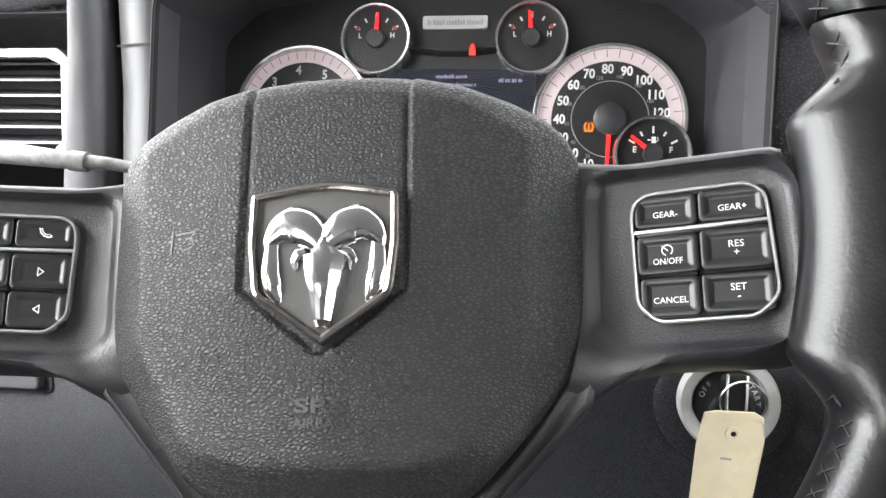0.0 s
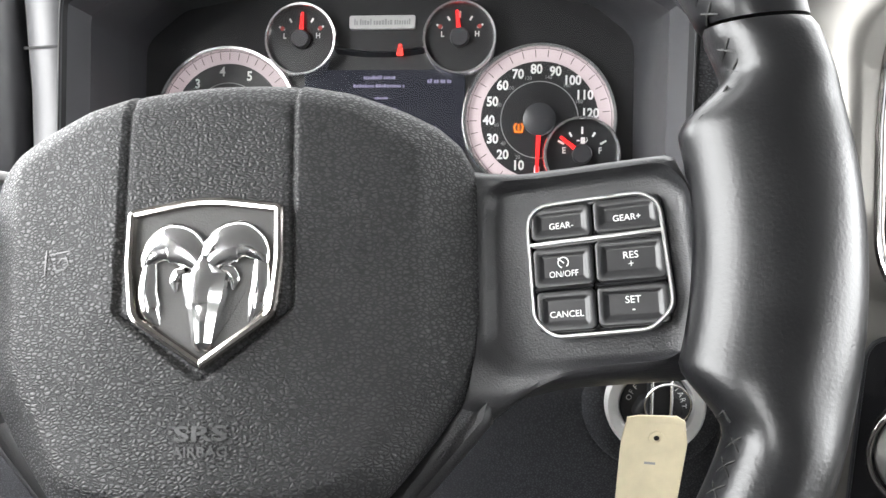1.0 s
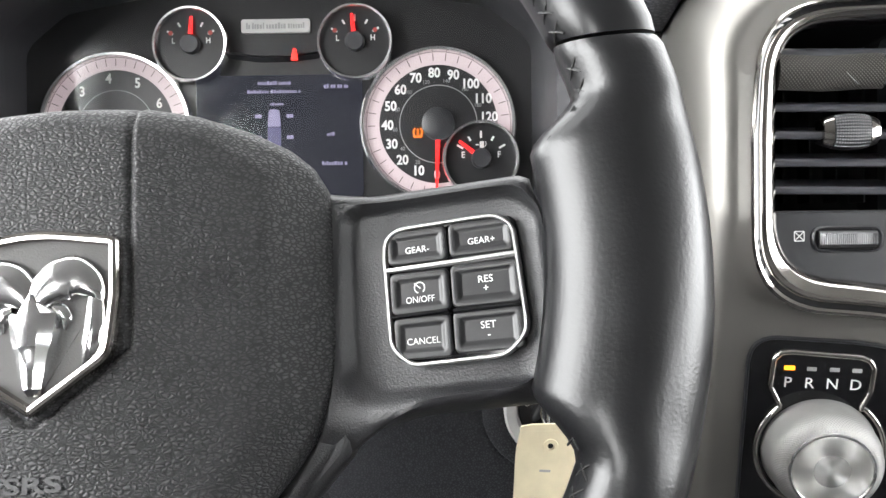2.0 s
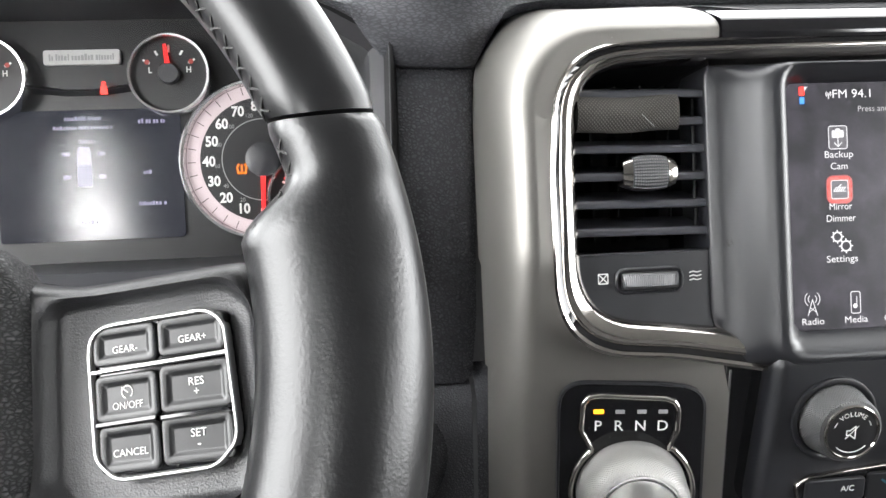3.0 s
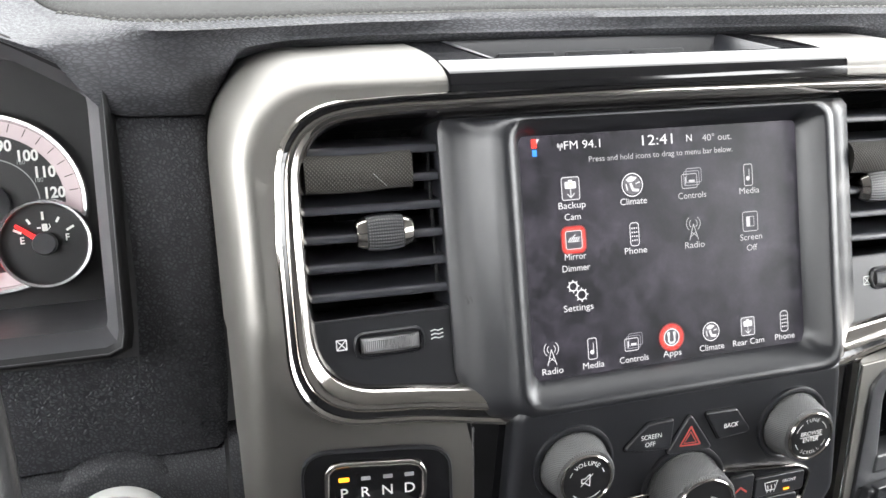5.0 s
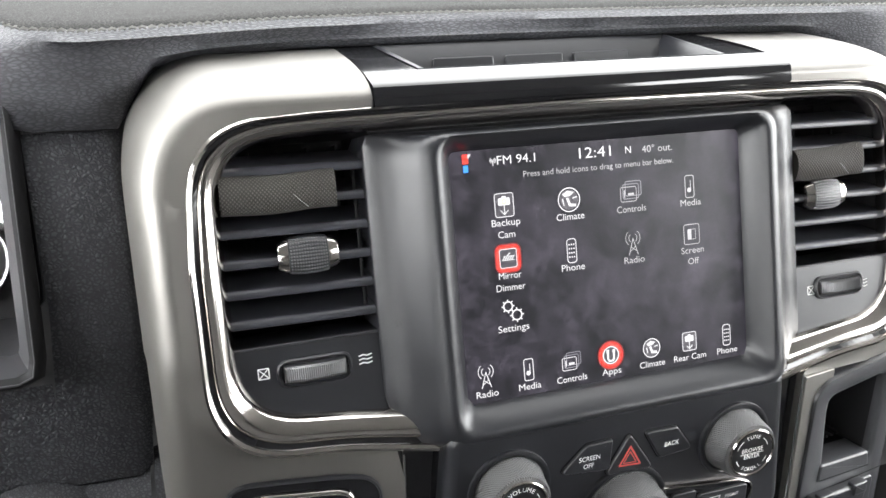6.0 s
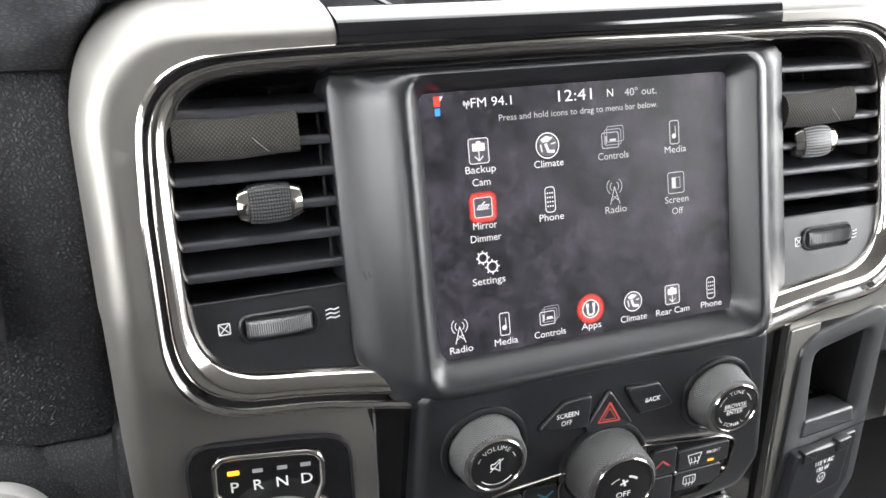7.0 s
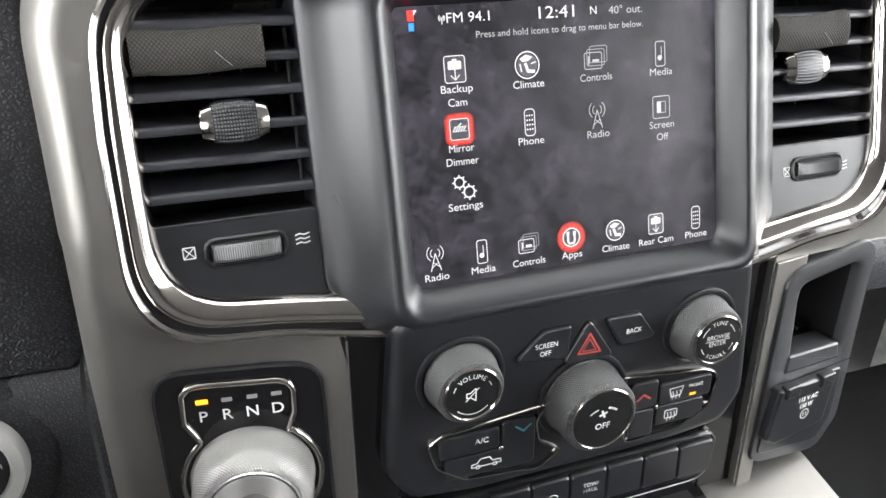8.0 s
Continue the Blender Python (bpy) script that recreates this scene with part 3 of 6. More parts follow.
def dash_panels():
    """Coarse-grained panel round the gauges, right of them and below."""
    bm = bmesh.new()
    # right strip beside the cluster, leaning a little
    loft([[(95, 690, 869), (135, 690, 868), (140, 694, 867)], [(95, 689, 868), (135, 688, 866.5), (140, 693, 866)], [(95, 672, 780), (134, 671, 780), (139, 676, 780)], [(91, 661, 724), (133, 660, 722), (138, 665, 722)], [(91, 653, 684), (128, 652, 684), (134, 657, 686)], [(91, 662, 680), (126, 662, 680), (132, 666, 681)]], closed=False, bm=bm)
    loft([[(-330, 664, 742), (91, 664, 742)], [(-330, 661, 724), (91, 661, 724)], [(-330, 653, 684), (91, 653, 684)], [(-330, 662, 680), (91, 662, 680)]], closed=False, bm=bm)
    part("gauge_surround", bm, PANEL, DASH, "coarse-grained black panel beside the gauges", smooth=60)
    # left strip and the column beside the outer vent
    bm = loft([[(-342, 706, 905), (-338, 700, 905), (-312, 700, 905), (-306, 706, 905)], [(-342, 696, 830), (-338, 690, 830), (-314, 690, 830), (-308, 696, 830)], [(-342, 664, 690), (-338, 658, 690), (-314, 658, 690), (-308, 664, 690)]], closed=False)
    part("outer_strip", bm, BEZEL_GREY, DASH, "grey panel strip beside the gauges", smooth=60)
    bm = loft([[(-346, 715, 915), (-350, 698, 912), (-360, 690, 908), (-370, 690, 905), (-375, 704, 903)], [(-346, 705, 860), (-350, 690, 860), (-361, 682, 860), (-371, 682, 860), (-376, 700, 860)], [(-346, 688, 760), (-350, 672, 760), (-363, 664, 760), (-378, 664, 760), (-384, 690, 760)], [(-346, 670, 670), (-350, 655, 670), (-366, 648, 670), (-404, 648, 670), (-410, 670, 670)]], closed=False)
    part("outer_column", bm, BEZEL_GREY, DASH, "grey-black rounded column beside the outer vent", smooth=70)
    bm = loft([[(-343, 696, 859.2), (-338.4, 693.0, 859.2), (-313, 693.0, 860.6), (-307, 697, 860.6)], [(-343, 696.2, 861.0), (-338.4, 693.2, 861.0), (-313, 693.2, 862.4), (-307, 697.2, 862.4)]], closed=False)
    part("strip_gap", bm, DARK, DASH, "dark joint across the strip", smooth=0)
    # lower knee panel
    loops = []
    for x in list(np.linspace(-620, 132, 40)):
        b = 0.0 if x < 0 else 3 * math.exp(-((x - 72) / 48.0) ** 2)
        loops.append([(x, 668, 684), (x, 652 - b, 682), (x, 643 - b, 676), (x, 640 - b * 1.4, 650), (x, 636 - b, 610), (x, 640, 560), (x, 660, 500), (x, 700, 420)])
    part("knee_panel", loft(loops, closed=False), VINYL_FINE, DASH, "black grained knee panel", smooth=70)
    loops = []
    for x in (134.5, 138, 152):
        loops.append([(x, 668, 690), (x, 650, 684), (x, 641, 676), (x, 637, 650), (x, 634, 610), (x, 638, 560), (x, 660, 500), (x, 700, 420)])
    part("side_filler", loft(loops, closed=False), VINYL_FINE, DASH, smooth=70)
    # passenger side: face, glove box and shadow gap below
    bm = loft([[(x, 694, 864) for x in (588, 700, 1400)], [(x, 690, 850) for x in (588, 700, 1400)], [(x, 672, 760) for x in (588, 700, 1400)], [(x, 656, 700) for x in (588, 700, 1400)], [(x, 660, 690) for x in (588, 700, 1400)]], closed=False)
    part("passenger_face", bm, VINYL, DASH, "black grained passenger dash face", smooth=60)
    bm = loft([[(x, 658, 686) for x in (588, 700, 1400)], [(x, 640, 680) for x in (588, 700, 1400)], [(x, 634, 660) for x in (588, 700, 1400)], [(x, 640, 634) for x in (588, 700, 1400)], [(x, 690, 626) for x in (588, 700, 1400)]], closed=False)
    part("glove_box_lid", bm, VINYL_FINE, DASH, "black grained glove box lid", smooth=60)


dash_panels()


def outer_vent():
    """The driver's outer air vent with its pale frame, and the demister grille above it."""
    m = tilted((-0.44, 0.690, 0.822), 12.0)
    v = thing("outer_air_vent", m, "black slatted outer air vent in a pale chrome frame", "air vent", group="dashboard air vents")
    part("frame", hoop(rrect(-75, 63, -42, 37, 8), rrect(-68, 56, -36, 30, 5), -6, 6, 1.2), SATIN_CHROME, v, "pale chrome frame")
    part("housing", loft([at(rrect(-68, 56, -36, 30, 5), 2), at(rrect(-64, 52, -34, 28, 5), -40)], cap1=True), DARK, v)
    for i in range(6):
        vv = -30 + i * 11.2
        bm = loft([[(-66, vv, -2), (-66, vv + 1.8, -3), (-66, vv + 8, -26), (-66, vv + 6.5, -26)], [(54, vv, -2), (54, vv + 1.8, -3), (54, vv + 8, -26), (54, vv + 6.5, -26)]], cap0=True, cap1=True)
        part("slat", bm, SLAT, v)
    g = thing("demister_grille", tilted((-0.44, 0.71, 0.897), 35.0), "dark ribbed side demister grille on the dashboard", "grille")
    part("base", plate(rrect(-70, 70, -16, 16, 4), -8, -2, 1), DARK, g)
    for i in range(9):
        u = -62 + i * 15.5
        bm = loft([[(u, -14, -2), (u + 2.5, -14, 3), (u + 5, -14, -2)], [(u + 7, 14, -2), (u + 9.5, 14, 3), (u + 12, 14, -2)]], cap0=True, cap1=True)
        part("rib", bm, SPOKE, g)


outer_vent()


def release_handle():
    h = thing("release_handle", tilted((-0.43, 0.634, 0.632), 8.0), "grey release handle set in the lower dashboard", "handle")
    part("pull", plate(rrect(-60, 34, -9, 7, 5), -6, 4, 2.5), BEZEL_GREY, h)
    part("recess", plate(rrect(-66, 40, -13, 11, 6), -10, -3, 1), DARK, h)


release_handle()


# ---- steering wheel ----
def hub_ends(u):
    """Upper and lower edge of the airbag cover at a distance u from its middle."""
    a = np.abs(u)
    top = np.interp(a, (0, 15, 30, 46, 63, 74, 81, 85, 87), (50.6, 50.3, 49.2, 46, 40.2, 34.5, 28.5, 21, 8))
    low = np.interp(a, (0, 20, 32, 42, 50, 59, 70, 79, 83.5, 86, 87), (-104, -103.4, -101.2, -97, -91, -81.5, -69, -57, -43, -26, -10))
    return top, low


FACE = rpoly([(68.5, 25, 8), (44, 38.5, 20), (0, 43.5, 60), (-44, 38.5, 20), (-70, 25, 8), (-67, -43, 14), (-46, -79, 14), (-24, -83.5, 14), (28, -83.5, 14), (48, -78, 14), (66, -46, 14)])


def hub_height(u, v):
    """Height of the cover: a bulged face, a sloping facet all round it, seams beside the badge."""
    u, v = np.asarray(u, float), np.asarray(v, float)
    d, inside = np.full(u.shape, 1e9), np.zeros(u.shape, bool)
    for (ax, ay), (bx, by) in zip(FACE, FACE[1:] + FACE[:1]):
        ex, ey = bx - ax, by - ay
        if ex * ex + ey * ey < 1e-9:
            continue
        t = np.clip(((u - ax) * ex + (v - ay) * ey) / (ex * ex + ey * ey), 0, 1)
        d = np.minimum(d, np.hypot(u - ax - t * ex, v - ay - t * ey))
        if abs(ey) > 1e-9:
            inside ^= ((ay > v) != (by > v)) & (u < ax + (v - ay) * ex / ey)
    d = np.where(inside, -d, d)
    w = -0.6 * (d + np.sqrt(d * d + 3.0)) / 2
    vt, vb = hub_ends(u)
    rim = np.minimum(np.minimum(87.6 - np.abs(u), (vt - v) * 0.9 + 0.4), (v - vb) * 0.8 + 0.4)
    w -= 4.0 * np.clip(1 - rim / 4.5, 0, 1) ** 2.2
    w += 1.6 * (1 - (u / 82.0) ** 2) + 1.0 * (1 - (v / 90.0) ** 2) - 0.8
    x = np.abs(u) - 29
    w -= 0.15 * (x + np.sqrt(x * x + 20 + 1500 * np.clip((-25 - v) / 35, 0, 1) ** 1.5)) / 2
    # two seams beside the badge, meeting in a point below it
    edge = np.where(v > -27, 28.0, 28.0 - (-27 - v) * 1.3)
    on = (v > -49.5) & (edge > 0)
    seam = 1.9 * np.exp(-((np.abs(np.abs(u) - edge) / 1.15) ** 2)) + np.where(np.abs(u) < edge, 0.8 * np.clip((edge - np.abs(u)) / 2.0, 0, 1), 0)
    return w - np.where(on, seam, 0)


def steering_wheel():
    wheel = thing("steering_wheel", WHEEL, "black leather steering wheel with grained airbag cover and chrome badge", "steering wheel")
    us = np.unique(np.r_[np.linspace(-87, 87, 175), np.linspace(-31, -25, 13), np.linspace(25, 31, 13)])
    vt, vb = hub_ends(us)
    rows = []
    for y in np.linspace(0, 1, 180):
        v = vb + (vt - vb) * y
        rows.append([tuple(float(c) for c in p) for p in zip(us, v, hub_height(us, v))])
    ring = rows[0] + [r[-1] for r in rows[1:-1]] + rows[-1][::-1] + [r[0] for r in rows[-2:0:-1]]
    bm = loft(rows, closed=False)
    loft([ring, [(p[0], p[1], -34) for p in ring]], bm=bm)
    bmesh.ops.remove_doubles(bm, verts=bm.verts, dist=0.01)
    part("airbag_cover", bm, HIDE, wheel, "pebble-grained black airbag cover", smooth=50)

    # rim: the grip swells inwards where the spokes run into it
    def inner_radius(a):
        r = 169.0
        for c in (-5.5, 185.5):
            d = abs((a - c + 180) % 360 - 180)
            t = min(1.0, max(0.0, (d - 12.5) / 6.0))
            r = min(r, 151.5 + 17.5 * (t * t * (3 - 2 * t)))
        return r

    def seam_shift(a, r, w):
        """Turns the joint between grip and upper rim level instead of radial."""
        side = 1 if a < 90 else -1
        near = a if side > 0 else 180 - a
        fade = max(0.0, 1 - abs(near - 18.2) / 16.0)
        return side * fade * (math.degrees(math.asin((56.5 - 0.3 * max(0.0, w)) / r)) - 18.2)

    def rim_piece(a0, a1, n, swell=0.0):
        loops = []
        for i in range(n + 1):
            a = a0 + (a1 - a0) * i / n
            ri, ro = inner_radius(a), 200.0
            c, h = (ri + ro) / 2, (ro - ri) / 2
            e = min(i, n - i)
            g = swell * (0 if e else -1)
            row = []
            for j in range(24):
                b = 2 * math.pi * j / 24
                cu, sw = math.cos(b), math.sin(b)
                rr = c + (h + g) * math.copysign(abs(cu) ** 0.9, cu)
                far = max(0.0, -cu) * (h - 15.5) / 15.5
                w = (17.0 + g - 5.0 * far) * math.copysign(abs(sw) ** 0.95, sw) - 4.0 * far
                b = a + seam_shift(a, rr, w)
                row.append((rr * math.cos(radians(b)), rr * math.sin(radians(b)), w))
            loops.append(row)
        return loft(loops, cap0=True, cap1=True)

    part("upper_rim", rim_piece(18.4, 161.6, 110, 0.8), HIDE_TOP, wheel, "smooth black leather upper rim", smooth=60)
    part("grip", rim_piece(-60, 18.0, 80, 0.8), HIDE_FINE, wheel, "grained black leather grip", smooth=60)
    part("grip", rim_piece(162.0, 240, 80, 0.8), HIDE_FINE, wheel, "grained black leather grip", smooth=60)
    part("lower_rim", rim_piece(240.4, 299.6, 40, 0.8), HIDE_TOP, wheel, "smooth black leather lower rim", smooth=60)

    # cross stitches along the inside of the rim
    for a0, a1, name in ((7.6, 16.5, "stitching"), (19, 62, "stitching"), (-58, -21, "stitching")):
        bm = bmesh.new()
        a = a0
        while a < a1:
            ri = inner_radius(a + 0.8)
            c, h = (ri + 200.0) / 2, (200.0 - ri) / 2

            def p(ang, deg, lift=0.15):
                cu, sw = -math.cos(radians(deg)), math.sin(radians(deg))
                far = -cu * (h - 15.5) / 15.5
                rr = c - (h + lift) * (-cu) ** 0.9
                return (rr * math.cos(radians(ang)), rr * math.sin(radians(ang)), (17.0 + lift - 5.0 * far) * sw ** 0.95 - 4.0 * far)

            tube([p(a, 34, -0.3), p(a + 0.35, 30), p(a + 1.0, 20), p(a + 1.5, 12, -0.3)], 0.4, 5, bm)
            tube([p(a + 1.6, 34, -0.3), p(a + 1.25, 30), p(a + 0.6, 20), p(a + 0.1, 12, -0.3)], 0.4, 5, bm)
            a += 2.35
        tagged(part(name, bm, THREAD, wheel, "black cross stitching"), kind="stuff")

    # spokes
    for sg in (1, -1):
        out = rpoly([(sg * 70, 27, 2), (sg * 96, 20.5, 12), (sg * 150.5, 20.0, 2), (sg * 155, -8, 20), (sg * 151.5, -52, 2), (sg * 112, -53.5, 25), (sg * 92, -58, 20), (sg * 78, -72, 8), (sg * 60, -66, 4)])
        out = resample(out, 90)
        mid = resample(rpoly([(sg * 91, 13, 7), (sg * 143, 13, 9), (sg * 151.0, 6, 8), (sg * 152.0, -36, 8), (sg * 146, -45, 9), (sg * 98, -46, 10), (sg * 90, -38, 7)]), 90)
        k = min(range(90), key=lambda i: (mid[i][0] - out[0][0]) ** 2 + (mid[i][1] - out[0][1]) ** 2)
        mid = mid[k:] + mid[:k]
        if (out[10][0] - out[0][0]) * (mid[10][0] - mid[0][0]) + (out[10][1] - out[0][1]) * (mid[10][1] - mid[0][1]) < 0:
            mid = mid[:1] + mid[:0:-1]
        bl = lambda t: [(a[0] + (b[0] - a[0]) * t, a[1] + (b[1] - a[1]) * t) for a, b in zip(out, mid)]
        loops = [at(out, -34), at(out, -23), at(bl(0.08), -18.0), at(bl(0.22), -13.4), at(bl(0.42), -9.2), at(bl(0.62), -6.9), at(bl(0.8), -6.4), at(bl(0.92), -7.8), at(bl(1.0), -10.5), at(inset(mid, 2.0), -11.8)]
        loops = [[(q[0], q[1], q[2] + 0.31 * (max(88.0, abs(q[0])) - 133) if q[2] > -30 else q[2]) for q in lp] for lp in loops]
        part("spoke", loft(loops, cap0=True, cap1=True), SPOKE, wheel, "satin charcoal spoke", smooth=50)
    low = resample(rpoly([(-88, -46, 4), (88, -46, 4), (90, -62, 8), (56, -98, 14), (44, -172, 4), (-44, -172, 4), (-56, -98, 14), (-93, -57, 8)]), 80)
    part("lower_spoke", loft([at(low, -40), at(low, -25), at(inset(low, 1.2), -22.6), at(inset(low, 3), -22), at(inset(low, 6), -24)], cap0=True, cap1=True), SPOKE, wheel, "satin charcoal lower spoke", smooth=50)

    # switch pads
    def pad(sg):
        f = lambda u, v: (sg * u, v)
        fr_o = [f(*p) for p in rpoly([(100.5, 6.2, 9), (139.5, 6.6, 9), (144.6, 2, 7), (146.5, -31, 8), (139, -37.6, 8), (108, -38.4, 8), (101.5, -32, 7)])]
        fr_o = resample(fr_o, 84)
        lean = Matrix.Translation((sg * 0.123, 0, -0.0117)) @ Matrix.Rotation(radians(-17.2 * sg), 4, "Y") @ Matrix.Translation((-sg * 0.123, 0, 0.0092))
        panel = part("switch_pad", plate(fr_o, -14, -10.8, 0.8), PIANO, wheel, "gloss black switch pad with chrome frame", m=lean)
        part("chrome_frame", loft([at(fr_o, -12), at(fr_o, -9.0), at(inset(fr_o, 0.4), -8.5), at(inset(fr_o, 1.0), -8.5), at(inset(fr_o, 1.3), -9.2), at(inset(fr_o, 1.3), -12)]), PAD_FRAME, panel)
        if sg > 0:
            part("chrome_divider", plate([(101.5, -8.0), (145.0, -7.2), (145.0, -5.9), (101.5, -6.7)], -12, -8.7, 0.4), PAD_FRAME, panel)
            keys = [("GEAR-", 102.8, 122.0, -5.6, 4.6), ("GEAR+", 123.6, 143.6, -5.2, 4.8), ("ON/OFF", 103.0, 121.8, -21.4, -9.0), ("RES", 123.4, 144.4, -21.0, -8.4), ("CANCEL", 103.6, 121.6, -35.6, -23.2), ("SET", 123.2, 144.2, -35.0, -22.8)]
        else:
            part("chrome_divider", plate([(-101.5, -6.4), (-101.5, -7.7), (-145, -7.7), (-145, -6.4)], -12, -8.7, 0.4), PAD_FRAME, panel)
            keys = [("phone", 102.8, 122.6, -5.4, 4.4), ("voice", 124.6, 143.0, -5.2, 4.6), ("next", 103.2, 122.8, -21.4, -9.0), ("up", 124.6, 144, -21, -8.6), ("back", 103.4, 122.8, -35.4, -23.0), ("down", 124.6, 143.8, -35, -23)]
        for name, u0, u1, v0, v1 in keys:
            a0, a1 = (u0, u1) if sg > 0 else (-u1, -u0)
            b = part("button", dished(a0 - 0.5, a1 + 0.5, v0 - 0.45, v1 + 0.45, 2.0, -13, -9.3, 0.6, 1.3, 0.8), BUTTON, panel, "gloss black push button")
            cu, cv, w = sg * (u0 + u1) / 2, (v0 + v1) / 2, -9.98
            bm = bmesh.new()
            if sg > 0:
                if name == "RES":
                    lettering("RES", 2.3, cu, cv + 1.2, w, bm)
                    lettering("+", 2.4, cu, cv - 1.6, w, bm)
                elif name == "SET":
                    lettering("SET", 2.3, cu, cv + 1.4, w, bm)
                    lettering("-", 2.6, cu, cv - 1.4, w, bm)
                elif name == "ON/OFF":
                    lettering("ON/OFF", 2.1, cu, cv - 2.4, w, bm, squeeze=0.92)
                    ribbon(circle(cu, cv + 1.4, 1.7, 20, -50, 250), 0.35, w, bm=bm)
                    ribbon([(cu + 0.2, cv + 1.2), (cu - 1.6, cv + 2.8)], 0.35, w, bm=bm)
                else:
                    lettering(name, 2.1, cu, cv - 1.2, w, bm)
            else:
                if name == "phone":
                    ribbon([(cu - 1.9, cv + 1.6), (cu - 1.6, cv + 0.2), (cu - 0.4, cv - 1.0), (cu + 1.2, cv - 1.5), (cu + 2.4, cv - 1.2)], 0.5, w, bm=bm)
                    ribbon([(cu - 2.2, cv + 1.8), (cu - 1.2, cv + 1.7), (cu - 0.9, cv + 0.6), (cu + 0.2, cv - 0.5), (cu + 1.6, cv - 0.4), (cu + 2.4, cv - 1.0)], 0.35, w, bm=bm)
                elif name in ("next", "back"):
                    k = 1 if name == "next" else -1
                    ribbon([(cu - k * 0.9, cv + 1.5), (cu + k * 1.1, cv), (cu - k * 0.9, cv - 1.5)], 0.35, w, closed=True, bm=bm)
                else:
                    ribbon(circle(cu, cv, 1.5, 16), 0.35, w, bm=bm)
            part("legend", bm, WHITE_INK, panel, smooth=0)
        bm = bmesh.new()
        for u0, u1 in ((103, 121.6), (123.4, 144.2)):
            tube([(sg * u0, -22.4, -9.2), (sg * u1, -22.0, -9.2)], 0.9, 6, bm)
        part("ridge", bm, PIANO, panel)

    pad(1)
    pad(-1)

    # badge: chrome shield frame, grey field and plain swept chrome forms
    bc = 0.7
    sh = resample(rpoly([(bc - 25.4, 5.6, 2.5), (bc - 25.6, -12, 30), (bc - 23.6, -29.5, 8), (bc, -45.6, 1.0), (bc + 23.6, -29.5, 8), (bc + 25.6, -12, 30), (bc + 25.4, 5.6, 2.5), (bc, 9.6, 60)]), 240)
    badge = part("badge", plate(inset(sh, 1.2), -3, 2.6, 0.4), BADGE_GREY, wheel, "shield badge with chrome frame and grey field")
    part("badge_frame", loft([at(sh, -3), at(sh, 3.6), at(inset(sh, 0.5), 4.5), at(inset(sh, 1.5), 4.8), at(inset(sh, 2.5), 4.5), at(inset(sh, 3.0), 2.5)]), CHROME, badge, "polished chrome frame", smooth=25)
    w0 = 2.6

    def swept(key, name, lift):
        """A domed strip along a middle line, from rows (u, v, half width, height)."""
        ks, loops, n = np.linspace(0, 1, len(key)), [], 60
        path = [[float(np.interp(t, ks, [q[i] for q in key])) for i in range(4)] for t in np.linspace(0, 1, n)]
        for _ in range(14):
            path = [path[0]] + [[(p[i] + 2 * q[i] + r[i]) / 4 for i in range(4)] for p, q, r in zip(path, path[1:], path[2:])] + [path[-1]]
        for i in range(n):
            p, q = path[max(0, i - 1)], path[min(n - 1, i + 1)]
            d = Vector((q[0] - p[0], q[1] - p[1])).normalized()
            u, v, r, h = path[i]
            loops.append([(u - d.y * r * math.cos(a), v + d.x * r * math.cos(a), w0 - 0.4 + lift + h * math.sin(a) ** 0.8) for a in np.linspace(0, math.pi, 15)])
        part(name, loft(loops, closed=False, cap0=True, cap1=True), BADGE_CHROME, badge, "polished chrome curl", smooth=60)

    for sg in (-1, 1):
        f = lambda rows: [(bc + 0.4 + sg * u, v, r, h) for u, v, r, h in rows]
        swept(f([(17.8, -10.5, 2.2, 1.6), (18.1, -15, 3.0, 2.6), (18.2, -21, 3.5, 3.2), (17.0, -26.5, 3.5, 2.8), (15.2, -30.3, 1.8, 1.2), (14.2, -31.6, 0.4, 0.3)]), "curl_tip", 0.0)
        swept(f([(0.8, -13.0, 3.6, 3.4), (3.4, -9.4, 5.6, 4.0), (7.2, -6.4, 6.9, 4.2), (11.6, -5.4, 6.9, 3.9), (15.6, -7.2, 5.2, 3.4), (18.4, -10.4, 3.2, 2.6), (19.4, -13.2, 1.6, 1.6)]), "curl", 0.2)
        swept(f([(6.0, -14.6, 1.6, 2.0), (8.6, -15.6, 2.3, 2.2), (9.8, -17.8, 1.9, 1.6), (9.2, -21.0, 0.6, 0.5)]), "small_lobe", 0.4)
    loops = []
    for v, hw, h in ((-9.6, 0.8, 4.4), (-12.5, 4.4, 4.6), (-16, 7.8, 4.9), (-20, 7.4, 5.6), (-25.5, 6.2, 5.8), (-27, 5.4, 5.2), (-33, 4.1, 4.9), (-37.5, 3.2, 4.4), (-39.6, 2.7, 2.2), (-40.2, 2.4, 0.4)):
        loops.append([(bc + 0.9 + q * hw, v - (1.6 * abs(q) if v > -14 else 0), w0 - 0.4 + h * k) for q, k in ((-1, 0), (-0.88, 0.5), (-0.42, 0.92), (0, 1.0), (0.42, 0.92), (0.88, 0.5), (1, 0))])
    part("tapered_form", loft(loops, closed=False, cap1=True), BADGE_CHROME, badge, "faceted chrome wedge", smooth=22)

    # embossed words and horn marks on the cover
    bm = lettering("SRS", 4.6, 0.2, -64.6, 0, span=16.8, bold=0.16)
    lettering("AIRBAG", 3.2, 0.2, -70.0, 0, bm, span=17.4, bold=0.08)
    for vtx in bm.verts:
        vtx.co.z = float(hub_height(vtx.co.x, vtx.co.y)) + 0.55
    part("embossed_word", bm, BUTTON, wheel, "embossed black words", smooth=0)
